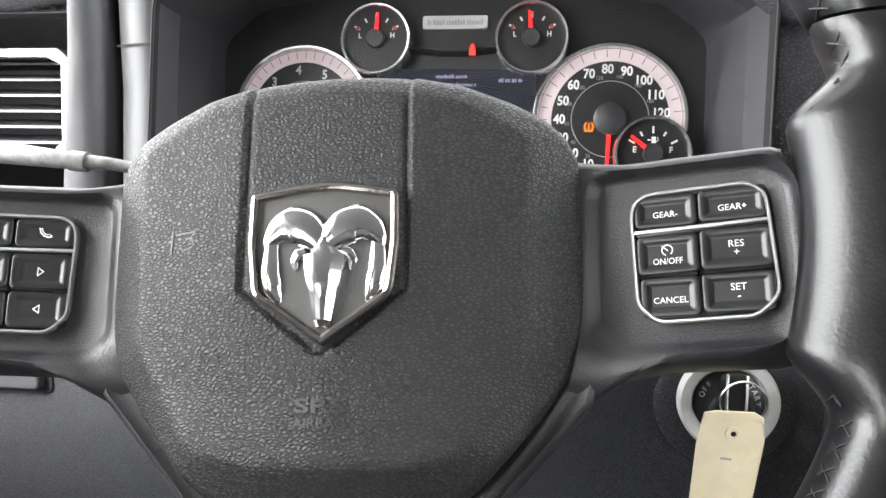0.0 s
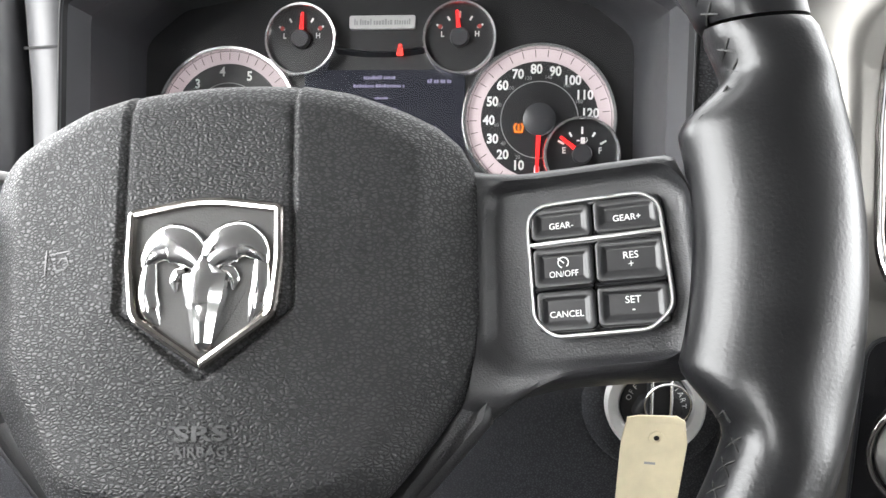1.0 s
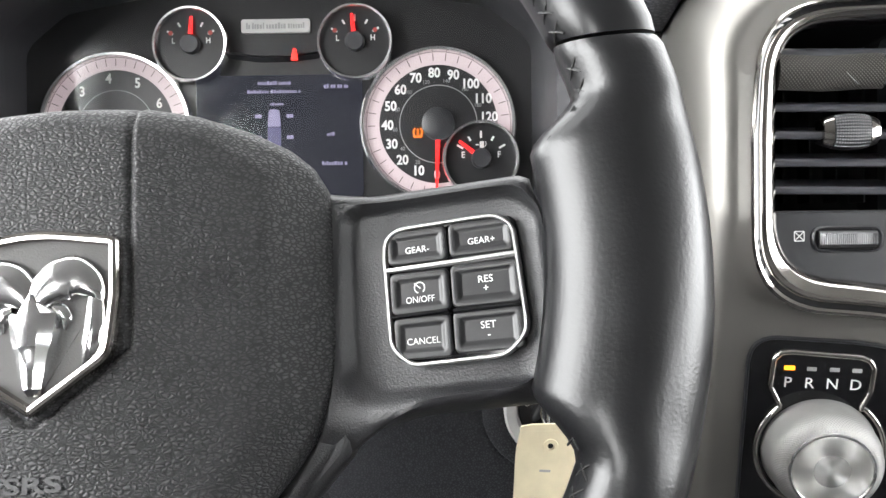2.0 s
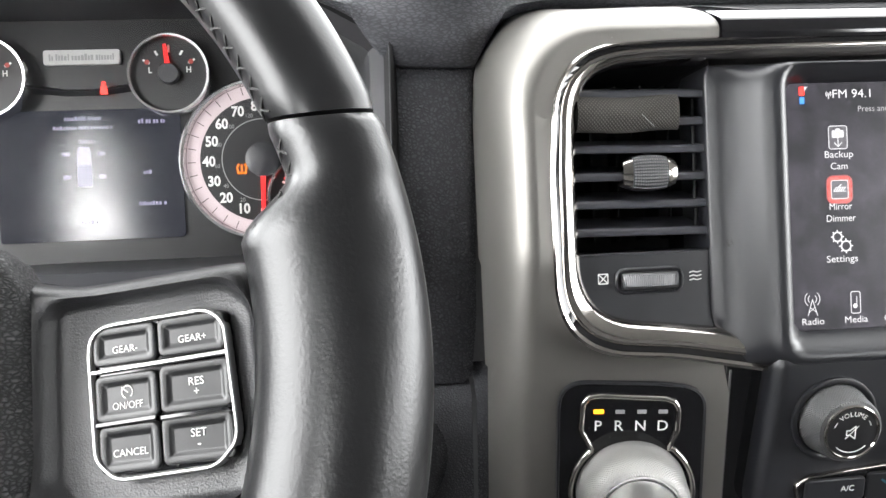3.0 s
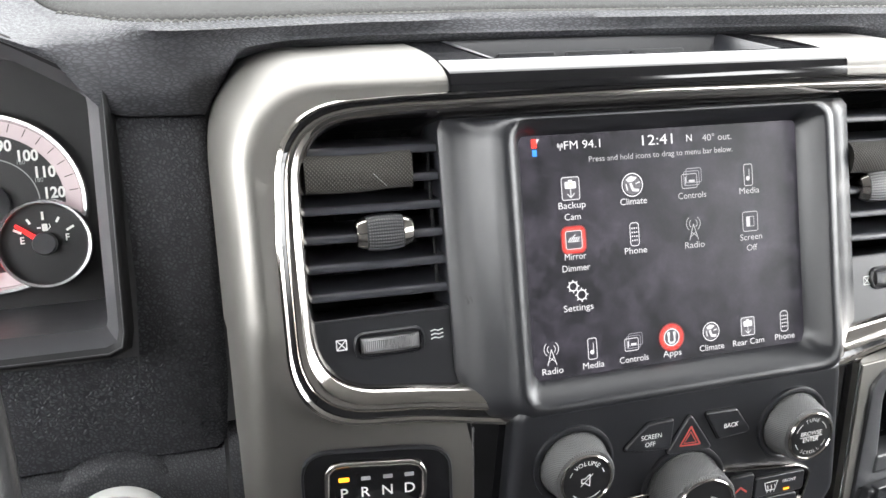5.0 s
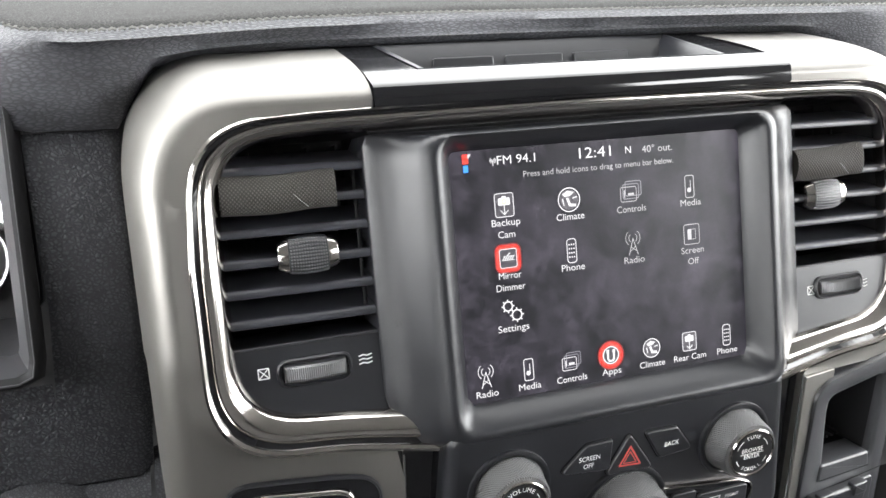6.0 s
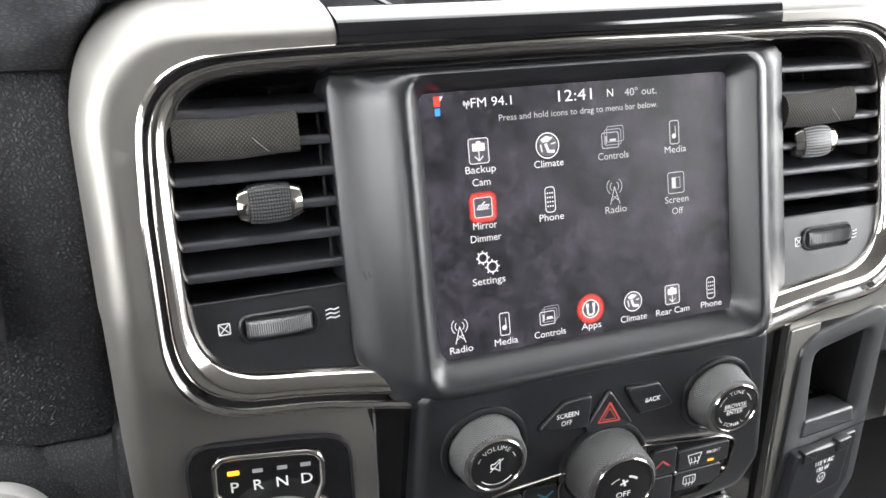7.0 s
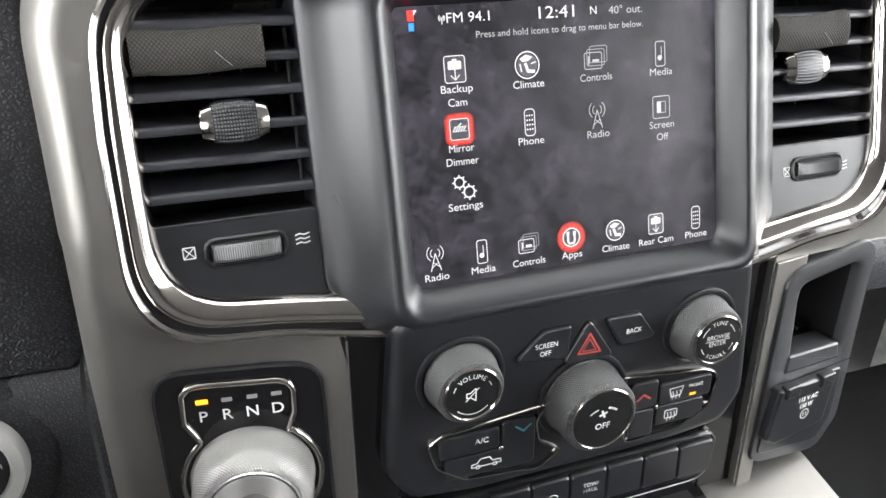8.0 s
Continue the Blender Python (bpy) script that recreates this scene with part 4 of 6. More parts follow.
    for sg in (-1, 1):
        bm = bmesh.new()
        c = sg * 51.0
        ribbon([(c + sg * 4.6, -13.0), (c + sg * 4.4, -4.6)], 0.5, 0, bm=bm)
        ribbon([(c + sg * 3.0, -6.2), (c - sg * 4.6, -5.4)], 0.5, 0, bm=bm)
        ribbon([(c - sg * 0.6, -9.0), (c - sg * 1.6, -7.6), (c - sg * 3.6, -8.0), (c - sg * 4.2, -9.8), (c - sg * 2.8, -11.4), (c + sg * 0.2, -11.6), (c + sg * 1.0, -10.2)], 0.45, 0, bm=bm)
        for vtx in bm.verts:
            vtx.co.z = float(hub_height(vtx.co.x, vtx.co.y)) + 0.25
        part("horn_mark", bm, HIDE_TOP, wheel, smooth=0)
    return wheel


steering_wheel()


def steering_column():
    c = thing("steering_column", WHEEL, "black plastic steering column shroud", "steering column")
    loops = []
    for w, k in ((-40, 0.9), (-60, 1.0), (-120, 1.12), (-190, 1.2)):
        loops.append(at([(u * k, v * k - 12) for u, v in rrect(-52, 52, -58, 40, 22)], w))
    part("shroud", loft(loops, cap0=True), SPOKE, c, smooth=60)
    s = thing("indicator_stalk", WHEEL, "pale grey worn indicator stalk behind the wheel", "stalk")
    path = [(-60, 30, -64), (-100, 38, -61), (-118, 41.5, -60), (-134, 43.5, -60), (-174, 50, -60), (-240, 63, -60)]
    part("lever", tube(path, [2.6, 2.6, 2.8, 3.8, 5.2, 6.0], 14), STALK_GREY, s)
    part("collar", tube([(-129, 42.8, -60), (-137, 44.0, -60)], 4.6, 14), STALK_GREY, s)


steering_column()


# ---- instrument cluster ----
def gauge(parent, cu, cv, r, w, band, labels, needle, a_from, a_to, ticks, size, rim=GAUGE_RING, label="round gauge with chrome ring"):
    g = part("gauge", turned([(r - 1, w - 6), (r - 1, w)], 56, cu, cv), DIAL, parent, label)
    e = 1.0 if band else 0.55
    part("ring", turned([(r - 2.0, w - 1), (r - 1.9, w + 2.6), (r - 0.8, w + 4.4), (r + 1.2 * e, w + 4.6), (r + 2.8 * e, w + 2.6), (r + 3.4 * e, w - 6)], 72, cu, cv, cap1=False), rim, g)
    if band:
        bm = loft([at(circle(cu, cv, r - 2.2, 64), w + 0.5), at(circle(cu, cv, r - 2.2 - band, 64), w + 0.3)])
        part("pale_band", bm, DIAL_RIM, g, smooth=0)
        part("inner_ring", ribbon(circle(cu, cv, r * 0.52, 48), 0.7, w + 0.3, closed=True), GREY_INK, g, smooth=0)
    bm = bmesh.new()
    for i in range(ticks + 1):
        a = radians(a_from + (a_to - a_from) * i / ticks)
        r1 = r - 3.2
        r0 = r1 - (band * 0.55 if band else 0.0)
        if not band:
            r0, r1 = r * 0.58, r * (0.74 if i % 2 == 0 else 0.68)
        ribbon([(cu + r0 * math.cos(a), cv + r0 * math.sin(a)), (cu + r1 * math.cos(a), cv + r1 * math.sin(a))], 0.5 if band else 1.5, w + 0.6, bm=bm)
    part("ticks", bm, DARK if band else WHITE_INK, g, smooth=0)
    for i, s in enumerate(labels):
        a = radians(a_from + (a_to - a_from) * i / (len(labels) - 1))
        rr = (r - 2.2 - band - size * 0.85) if band else r * 0.5
        if not band:
            a = radians(168 if i == 0 else 12)
        if s:
            part("numeral", lettering(s, size, cu + rr * math.cos(a), cv + rr * math.sin(a), w + 0.4, squeeze=0.9, bold=0.3 if band else 0.12), WHITE_INK, g, smooth=0)
    if labels[0] == "L":
        for e in (a_from, a_to):
            part("red_end", flat(circle(cu + r * 0.64 * math.cos(radians(e)), cv + r * 0.64 * math.sin(radians(e)), r * 0.065, 14), w + 0.85), RED_INK, g, smooth=0)
    if needle is not None:
        a = radians(needle)
        c, s = math.cos(a), math.sin(a)
        L, t = (r * 0.86, 1.7) if band else (r * 0.76, 1.7)
        q = [(cu + c * r * 0.16 - s * t, cv + s * r * 0.16 + c * t), (cu + c * r * 0.16 + s * t, cv + s * r * 0.16 - c * t), (cu + c * L + s * t * 0.5, cv + s * L - c * t * 0.6), (cu + c * L - s * t * 0.6, cv + s * L + c * t * 0.6)]
        part("needle", plate(q, w + 2.2, w + 3.4, 0.3, 1), NEEDLE, g, "glowing red needle")
    q = 0.22 if band else 0.27
    part("needle_cap", turned([(r * q, w + 0.5), (r * q, w + 4), (r * (q - 0.03), w + 5)], 28, cu, cv), BEZEL_GREY, g)
    return g


def word_bar(u0, u1, v, h, w):
    """A line of writing as small plain blocks."""
    rng, bm, u = random.Random(int(u0 * 7 + v * 13)), bmesh.new(), u0
    while u < u1 - 0.8:
        d, k = rng.uniform(1.0, 1.9), rng.choice((0.7, 0.8, 1.0))
        flat([(u, v - h / 2), (u + d, v - h / 2), (u + d, v - h / 2 + h * k), (u, v - h / 2 + h * k)], w, bm)
        u += d + rng.choice((0.5, 0.5, 0.6, 1.6))
    return bm


def instrument_cluster():
    c = thing("instrument_cluster", CLUSTER, "instrument cluster with chrome-ringed dials and lit display", "instrument cluster")
    front = resample(rpoly([(210, -109, 10), (213, 34, 7), (172, 56.5, 10), (90, 98, 30), (-90, 98, 30), (-150, 61, 10), (-188, 36, 6), (-188, -107, 12)]), 120)
    back = resample(rpoly([(192, -90, 14), (192, 40, 20), (160, 66, 20), (80, 80, 30), (-80, 80, 30), (-160, 66, 20), (-192, 40, 20), (-192, -90, 14)]), 120)
    bl = lambda t: [(a[0] + (b[0] - a[0]) * t, a[1] + (b[1] - a[1]) * t) for a, b in zip(front, back)]
    part("visor", loft([at(inset(front, -2), 118), at(front, 128), at(inset(front, 1.5), 129), at(inset(bl(0.05), 4), 124)]), DARK, c, "matt black visor edge", smooth=50)
    part("bezel_lip", loft([at(inset(front, 2), 128.5), at(inset(bl(0.15), 7), 112), at(inset(bl(0.2), 9), 104)]), BEZEL_GREY, c, "grey bezel lip", smooth=35)
    part("bezel", loft([at(inset(bl(0.2), 9), 104), at(bl(0.75), 40), at(bl(1.0), 2)]), BEZEL_GREY, c, "grey inner bezel", smooth=35)
    part("backplate", plate(inset(back, -2), -6, 3, 0.5), DIAL, c)
    spd = [str(k) for k in range(0, 130, 10)]
    gauge(c, 122, -22, 56, 6, 9.5, spd, 268, 268, 7, 24, 7.2, label="speedometer with pale band and chrome ring")
    bm = bmesh.new()
    for k in range(20, 200, 20):
        a = radians(268 + (7 - 268) * k / 1.609 / 120)
        lettering(str(k), 3.0, 122 + 32.6 * math.cos(a), -22 + 32.6 * math.sin(a), 6.4, bm, squeeze=0.9)
    part("inner_numerals", bm, GREY_INK, c, smooth=0)
    gauge(c, -122, -22, 56, 6, 9.5, ["0", "1", "2", "3", "4", "5", "6", "7"], 236, 235, -5, 28, 7.4, label="rev counter with pale band and chrome ring")
    gauge(c, -62, 39, 27, 12, 0, ["L", "", "H"], 86, 150, 30, 4, 4.2, label="small gauge with chrome ring and red needle")
    gauge(c, 61, 39, 27, 12, 0, ["L", "", "H"], 96, 150, 30, 4, 4.2, label="small gauge with chrome ring and red needle")
    gauge(c, 153.5, -49.5, 27, 17, 0, ["E", "", "F"], 141, 150, 30, 4, 4.6, label="fuel gauge with chrome ring, needle near empty")
    bm = plate(rrect(152.5, 155.7, -41.5, -36.8, 0.5), 17, 17.6, 0.1, 1)
    ribbon([(156, -40.6), (157.4, -39), (156.8, -37)], 0.5, 17.3, bm=bm)
    ribbon([(151.6, -39.2), (149.8, -39.2)], 0.9, 17.3, bm=bm)
    part("pump_mark", bm, WHITE_INK, c, smooth=0)
    # middle: name strip, warning lamp, display
    part("name_plate", plate(rrect(-26, 26, 48.5, 59, 2), 3, 6, 0.6), GREY_PLASTIC, c, "worn grey name plate")
    part("name_bar", word_bar(-22, 22, 53.8, 4.5, 6.15), GREY_INK, c, smooth=0)
    part("crossbar", loft([[(-38, 30, 3), (-38, 33, 8), (-38, 36, 3)], [(-12, 27, 3), (-12, 29.5, 8), (-12, 32, 3)], [(12, 27, 3), (12, 29.5, 8), (12, 32, 3)], [(38, 30, 3), (38, 33, 8), (38, 36, 3)]], closed=False), SATIN, c, smooth=60)
    lamp = plate(rpoly([(12, 27, 0.5), (17.5, 27, 0.5), (16.6, 33, 1), (13, 33, 1)]), 8, 9, 0.2)
    plate(circle(14.8, 34.5, 1.5, 12), 8, 9, 0.2, bm=lamp)
    part("warning_lamp", lamp, UI_RED, c, "lit red belt lamp", smooth=0)
    part("display", plate(rrect(-61, 65, -75, 17, 3), 2, 5, 0.3), CLUSTER_LCD, c, "dark lit information display")
    for u0, u1, v, h in ((-14, 12, 11, 3), (-22, 18, 4.5, 2.6), (36, 54, 8, 3.4), (-5, 5, -5, 2), (38, 44, -28, 3), (34, 52, -50, 3), (-6, 6, -62, 2.4)):
        part("readout", word_bar(u0, u1, v, h, 5.25), UI_VIOLET, c, smooth=0)
    for u, v in ((-14, -14), (10, -14), (-14, -30), (10, -30)):
        part("readout", flat([(u - 2.6, v - 1.4), (u + 2.6, v - 1.4), (u + 2.6, v + 1.4), (u - 2.6, v + 1.4)], 5.25), UI_VIOLET, c, smooth=0)
    part("car_mark", plate(rpoly([(-6, -9, 2.5), (-7, -22, 1), (3, -22, 1), (2, -9, 2.5)]), 5, 5.3, 0.1), UI_VIOLET, c, smooth=0)
    part("car_mark", plate(rpoly([(-7, -22.5, 1), (-7, -37, 2), (3, -37, 2), (3, -22.5, 1)]), 5, 5.3, 0.1), UI_VIOLET_DIM, c, smooth=0)
    bm = ribbon([(104, -31), (103.2, -27.4), (104.4, -25)], 1.2, 6.4)
    ribbon([(109, -31), (109.8, -27.4), (108.6, -25)], 1.2, 6.4, bm=bm)
    ribbon([(103.6, -31.2), (109.4, -31.2)], 1.4, 6.4, bm=bm)
    ribbon([(106.5, -29.6), (106.5, -25.6)], 1.2, 6.4, bm=bm)
    part("tyre_lamp", bm, ORANGE, c, "lit orange tyre lamp", smooth=0)
    edge = resample(rpoly([(190, -88, 14), (190, 42, 20), (160, 68, 20), (80, 82, 30), (-80, 82, 30), (-160, 68, 20), (-190, 42, 20), (-190, -88, 14)]), 80)
    pane = part("clear_lens", flat(at(edge, 0), 0), LENS, c, "clear glossy lens", smooth=0, m=Matrix.Translation((0, 0, 0.034)) @ Matrix.Rotation(radians(3.5), 4, "X"))
    pane.visible_shadow = False


instrument_cluster()


# ---- ignition, key and tag ----
def ignition():
    m = tilted((0.073, 0.630, 0.648), 12.0, 0)
    g = thing("ignition_switch", m, "ignition switch with pale grey ring and black centre", "ignition switch")
    part("boss", turned([(46, -14), (43, -7.5), (38, -4.6), (30.4, -3.8)], 48), VINYL_FINE, g, smooth=60)
    part("ring", turned([(30, -4), (30, 3.5), (28.5, 5.5), (23, 5.5), (21.5, 3.5), (21, -4)], 56, cap1=False), GREY_PLASTIC, g, "pale grey ring")
    part("barrel", turned([(21, -4), (21, 2.5), (19, 3.5)], 48), SATIN, g, "black barrel face")
    part("turn_grip", plate(rpoly([(-16, -5, 4), (8, -9, 5), (16, -2, 6), (12, 8, 6), (-10, 7, 5)]), 2, 15, 4), DARK, g, "black turning grip")
    bm = arc_words("START", 3.4, 0, 0, 16.5, 28, 3.5, step=13)
    arc_words("ON", 3.4, 0, 0, 16.5, 85, 3.5, bm, step=13)
    arc_words("OFF", 3.4, 0, 0, 16.5, 150, 3.5, bm, step=13)
    part("legend", bm, WHITE_INK, g, smooth=0)
    k = thing("ignition_key", m, "black ignition key in the switch", "key")
    part("head", plate(rpoly([(-7, -6, 4), (7, -6, 4), (8, 21, 5), (-8, 21, 5)]), 14, 22, 2.5), DARK, k)
    for u in (-5.2, 5.4):
        part("metal_edge", tube([(u, -2, 22.2), (u * 1.06, 10, 22.8), (u, 22, 22.2)], 1.1, 8), SATIN_CHROME, k, "bright metal edge")
    r = thing("key_ring", m, "thin steel split key ring", "key ring")
    pts = [(3 + 13 * math.cos(a), 7 + 13 * math.sin(a), 27 + 3 * math.sin(a)) for a in np.linspace(0, 2 * math.pi, 40)[:-1]]
    part("loop", tube(pts, 0.7, 8, closed=True), SATIN_CHROME, r)
    t = thing("key_tag", tilted((0.0635, 0.575, 0.647), 2.0, -3.0), "cream card key tag in a clear sleeve", "key tag")
    out = rpoly([(-15, 18, 1.5), (14, 20, 1.5), (17, 8, 3), (14, -66, 3), (-16, -66, 3), (-17, 6, 3)])
    part("card", plate(out, 0, 0.9, 0.3, 2), CARD, t, "cream card")
    part("eyelet", turned([(4.2, 0.9), (4.0, 1.5), (2.2, 1.5), (2.0, 0.9)], 24, 1, 10, cap1=False), CARD, t)
    part("hole", flat(circle(1, 10, 1.5, 20), 1.0), DARK, t, smooth=0)
    part("sleeve_edge", hoop(rpoly([(-15.4, 22, 1.5), (14.4, 24, 1.5), (17.6, 8, 3), (14.6, -67, 3), (-16.6, -67, 3), (-17.6, 6, 3)]), out, 0.0, 1.1, 0.2), CARD, t)
    part("faint_mark", flat([(-4, -6), (2, -6), (2, -4.6), (-4, -4.6)], 1.0), GREY_INK, t, smooth=0)


ignition()


# ---- centre stack ----
RING_OUT = [(0, 91.5, 0), (-150, 89, 0), (-208, 86, 46), (-213, 20, 0), (-213, -70, 62), (-150, -75, 10), (-100, -85, 0)]
RING_IN = [(0, 79, 0), (-150, 78.5, 0), (-196, 76, 40), (-197.2, 20, 0), (-197, -52, 44), (-150, -57.2, 10), (-100, -64, 0)]


def open_round(corners, n=14):
    pts = []
    for i, (u, v, r) in enumerate(corners):
        if r <= 0 or i in (0, len(corners) - 1):
            pts.append((u, v))
            continue
        p = Vector((u, v))
        a, b = Vector(corners[i - 1][:2]) - p, Vector(corners[i + 1][:2]) - p
        d = min(r, a.length * 0.6, b.length * 0.6)
        s, e = p + a.normalized() * d, p + b.normalized() * d
        for j in range(n + 1):
            t = j / n
            q = s * (1 - t) ** 2 + p * 2 * t * (1 - t) + e * t * t
            pts.append((q.x, q.y))
    return pts


def stack_trim():
    t = thing("centre_stack_trim", STACK, "satin silver centre stack surround with chrome inner ring", "dashboard trim")
    half_o, half_i = resample(open_round(RING_OUT), 90, False), resample(open_round(RING_IN), 90, False)
    o = half_o[::-1] + [(-u, v) for u, v in half_o[1:]]
    i = half_i[::-1] + [(-u, v) for u, v in half_i[1:]]
    mixp = lambda k: [(a[0] + (b[0] - a[0]) * k, a[1] + (b[1] - a[1]) * k) for a, b in zip(o, i)]
    loops = [at(mixp(0.0), -4), at(mixp(0.0), 1.0), at(mixp(0.08), 1.8), at(mixp(0.16), 1.0), at(mixp(0.18), -0.8)]
    part("outer_bead", loft(loops, closed=False), CHROME, t, "thin chrome bead", smooth=40)
    part("groove", loft([at(mixp(0.17), -0.8), at(mixp(0.34), -1.6)], closed=False), PIANO, t, smooth=0)
    loops = [at(mixp(0.3), -2.2), at(mixp(0.34), -0.7), at(mixp(0.42), -0.2), at(mixp(0.55), -0.4), at(mixp(0.7), -1.4), at(mixp(0.84), -3.2), at(mixp(0.94), -5.2), at(mixp(1.0), -8.0), at(mixp(1.03), -14)]
    part("chrome_ring", loft(loops, closed=False), CHROME, t, "wide polished chrome ring", smooth=60)

    # silver arms: inner edge along the ring, outer edge rolled back to the dashboard
    for sg in (-1, 1):
        ring = resample(open_round(RING_OUT), 400, False)
        stations = []
        def put_st(inner, ctrl, outer, face):
            stations.append((inner, face, ctrl, outer))
        for u in np.linspace(-121.5, -178, 10):
            p = min((q for q in ring if q[1] > 60), key=lambda q: abs(q[0] - u))
            put_st((u, p[1]), (u, 106.5, 1), (u * 1.0, 130 - max(0, -150 - u) * 0.02, -85), (u, 93, 1.6))
        n = 22
        for k in range(1, n + 1):
            f = k / n
            a = math.pi / 2 * f
            p = min(ring, key=lambda q: abs(math.atan2(q[1] - 43, -(q[0] + 168)) - (math.pi / 2 - a)) if q[1] > 30 and q[0] < -140 else 9)
            cu, cv = -186 - 54 * math.sin(a), 52 + 54 * math.cos(a)
            fu, fv = -184 - 36.5 * math.sin(a), 54 + 38.5 * math.cos(a)
            ou = -186 - 55 * math.sin(a) ** 0.8
            ov = 60 + 70 * math.cos(a) ** 0.8
            ow = -85 + 12 * f
            put_st(p, (cu, cv, 1), (ou, ov, ow), (fu, fv, 1.0))
        for v in np.linspace(50, -20, 12):
            p = min((q for q in ring if q[0] < -190 and -40 < q[1] < 60), key=lambda q: abs(q[1] - v))
            put_st((p[0], v), (-240, v, 1), (-241, v, -72), (-220.5, v, 1.6))
        low = [p for p in ring if p[1] < -22]
        low = [low[int(k)] for k in np.linspace(0, len(low) - 1, 24)]
        drop = lambda u, v, w: (u, -85 + (v + 85) * 0.9744 - w * 0.225, (v + 85) * 0.225 + w * 0.9744)
        side = lambda u: 2.0 - (abs(u) - 123) * 0.1317
        low = [p for p in low if p[0] <= -123]
        for k, p in enumerate(low):
            f = (k + 1) / len(low)
            v = -22 - 62 * f
            put_st(p, (-239.5, v, 1 - 13 * f), (-240, v, -70), (-220.5 - 2 * f, v, 1.6 - 12.4 * f))
        if sg > 0:
            put_st((-123, -83.5), (-239, -85, -12), (-240, -85, -70), (-224, -85, -11.4))
            put_st((-209, -84.5, -9.3), (-239, -86, -12), (-240, -86, -70), (-224, -86, -11.4))
        if sg < 0:
            for v in np.linspace(-95, -255, 14):
                put_st(drop(-123, v, side(-123)), drop(-239, v, -12.5), drop(-239.5, v, -62), drop(-224, v, side(-224)))
        loops = []
        for inner, face, ctrl, outer in stations:
            I = Vector(inner) if len(inner) == 3 else Vector((*inner, 0.6))
            F, C, O = Vector(face), Vector(ctrl), Vector(outer)
            row = [I - Vector((0, 0, 4.6)), I] + [I.lerp(F, q) for q in (0.15, 0.5, 0.85)]
            for q in np.linspace(0, 1, 14):
                row.append(F * (1 - q) ** 2 + C * 2 * q * (1 - q) * 1.0 + O * q * q)
            loops.append([(-sg * r.x if sg > 0 else r.x, r.y, r.z) for r in row])
        part("silver_arm", loft(loops, closed=False), SILVER, t, "satin silver painted arm", smooth=70)
    rel = STACK.inverted() @ LOWER
    part("silver_edge", plate([(123.4, -255), (136, -255), (136, -222), (148, -98), (148, -83.5), (123.4, -83.5)], -6, 0.8, 0.4, 1), SILVER, t, "satin silver painted edge", m=STACK.inverted() @ POCKET)
    # gloss strips between the arms and the radio panel
    for sg in (-1, 1):
        part("gloss_strip", plate([(sg * q[0], q[1]) for q in ((-122.4, -80), (-122.4, -250), (-98, -250), (-98, -80))], -14, -4, 0.6), PIANO, t, "gloss black strip", m=rel)
        part("strip_edge", tube([(sg * 122.8, -82, 1.2), (sg * 122.8, -250, 1.2)], 0.6, 8), SATIN_CHROME, t, m=rel)
    # top piece with open bin
    loops = []
    front = [(88.5, -4), (88.5, 1.6), (90, 2.4), (97.3, 2.3), (98.6, 1.6), (99.6, 0.2), (103.5, -7.8), (107.6, -16.2)]
    for u in (-120.8, -60, 0, 60, 120.8):
        loops.append([(u, v, w) for v, w in front])
    part("gloss_nose", loft(loops, closed=False), PIANO, t, "gloss black nose strip", smooth=60)
    deck = lambda w: 102 + (-w) * 0.333
    bm = bmesh.new()
    for sg in (-1, 1):
        loft([[(sg * 120.8, deck(-16), -16), (sg * 120.8, deck(-86), -86)], [(sg * 92, deck(-16), -16), (sg * 99, deck(-86), -86)]], closed=False, bm=bm)
    part("deck", bm, PIANO, t, "gloss black deck", smooth=0)
    out = [(-92, -17), (92, -17), (99, -84), (-99, -84)]
    loops = [[(u, deck(w) + 0.6, w) for u, w in out], [(u * 0.97, deck(w) + 0.8, w * 0.97 - 1.5) for u, w in out], [(u * 0.93, deck(w) - 3, -21 if w > -50 else -81) for u, w in out], [(u * 0.86, deck(w) - 24, -26 if w > -50 else -76) for u, w in out]]
    part("bin", loft(loops, cap1=True), SATIN, t, "shallow open storage bin", smooth=30)
    for u in (-46, 0, 46):
        part("raised_bar", plate(rrect(u - 19, u + 19, 112, 121, 1.5), -84, -75.6, 0.8), SATIN, t, "plain raised bar")


stack_trim()


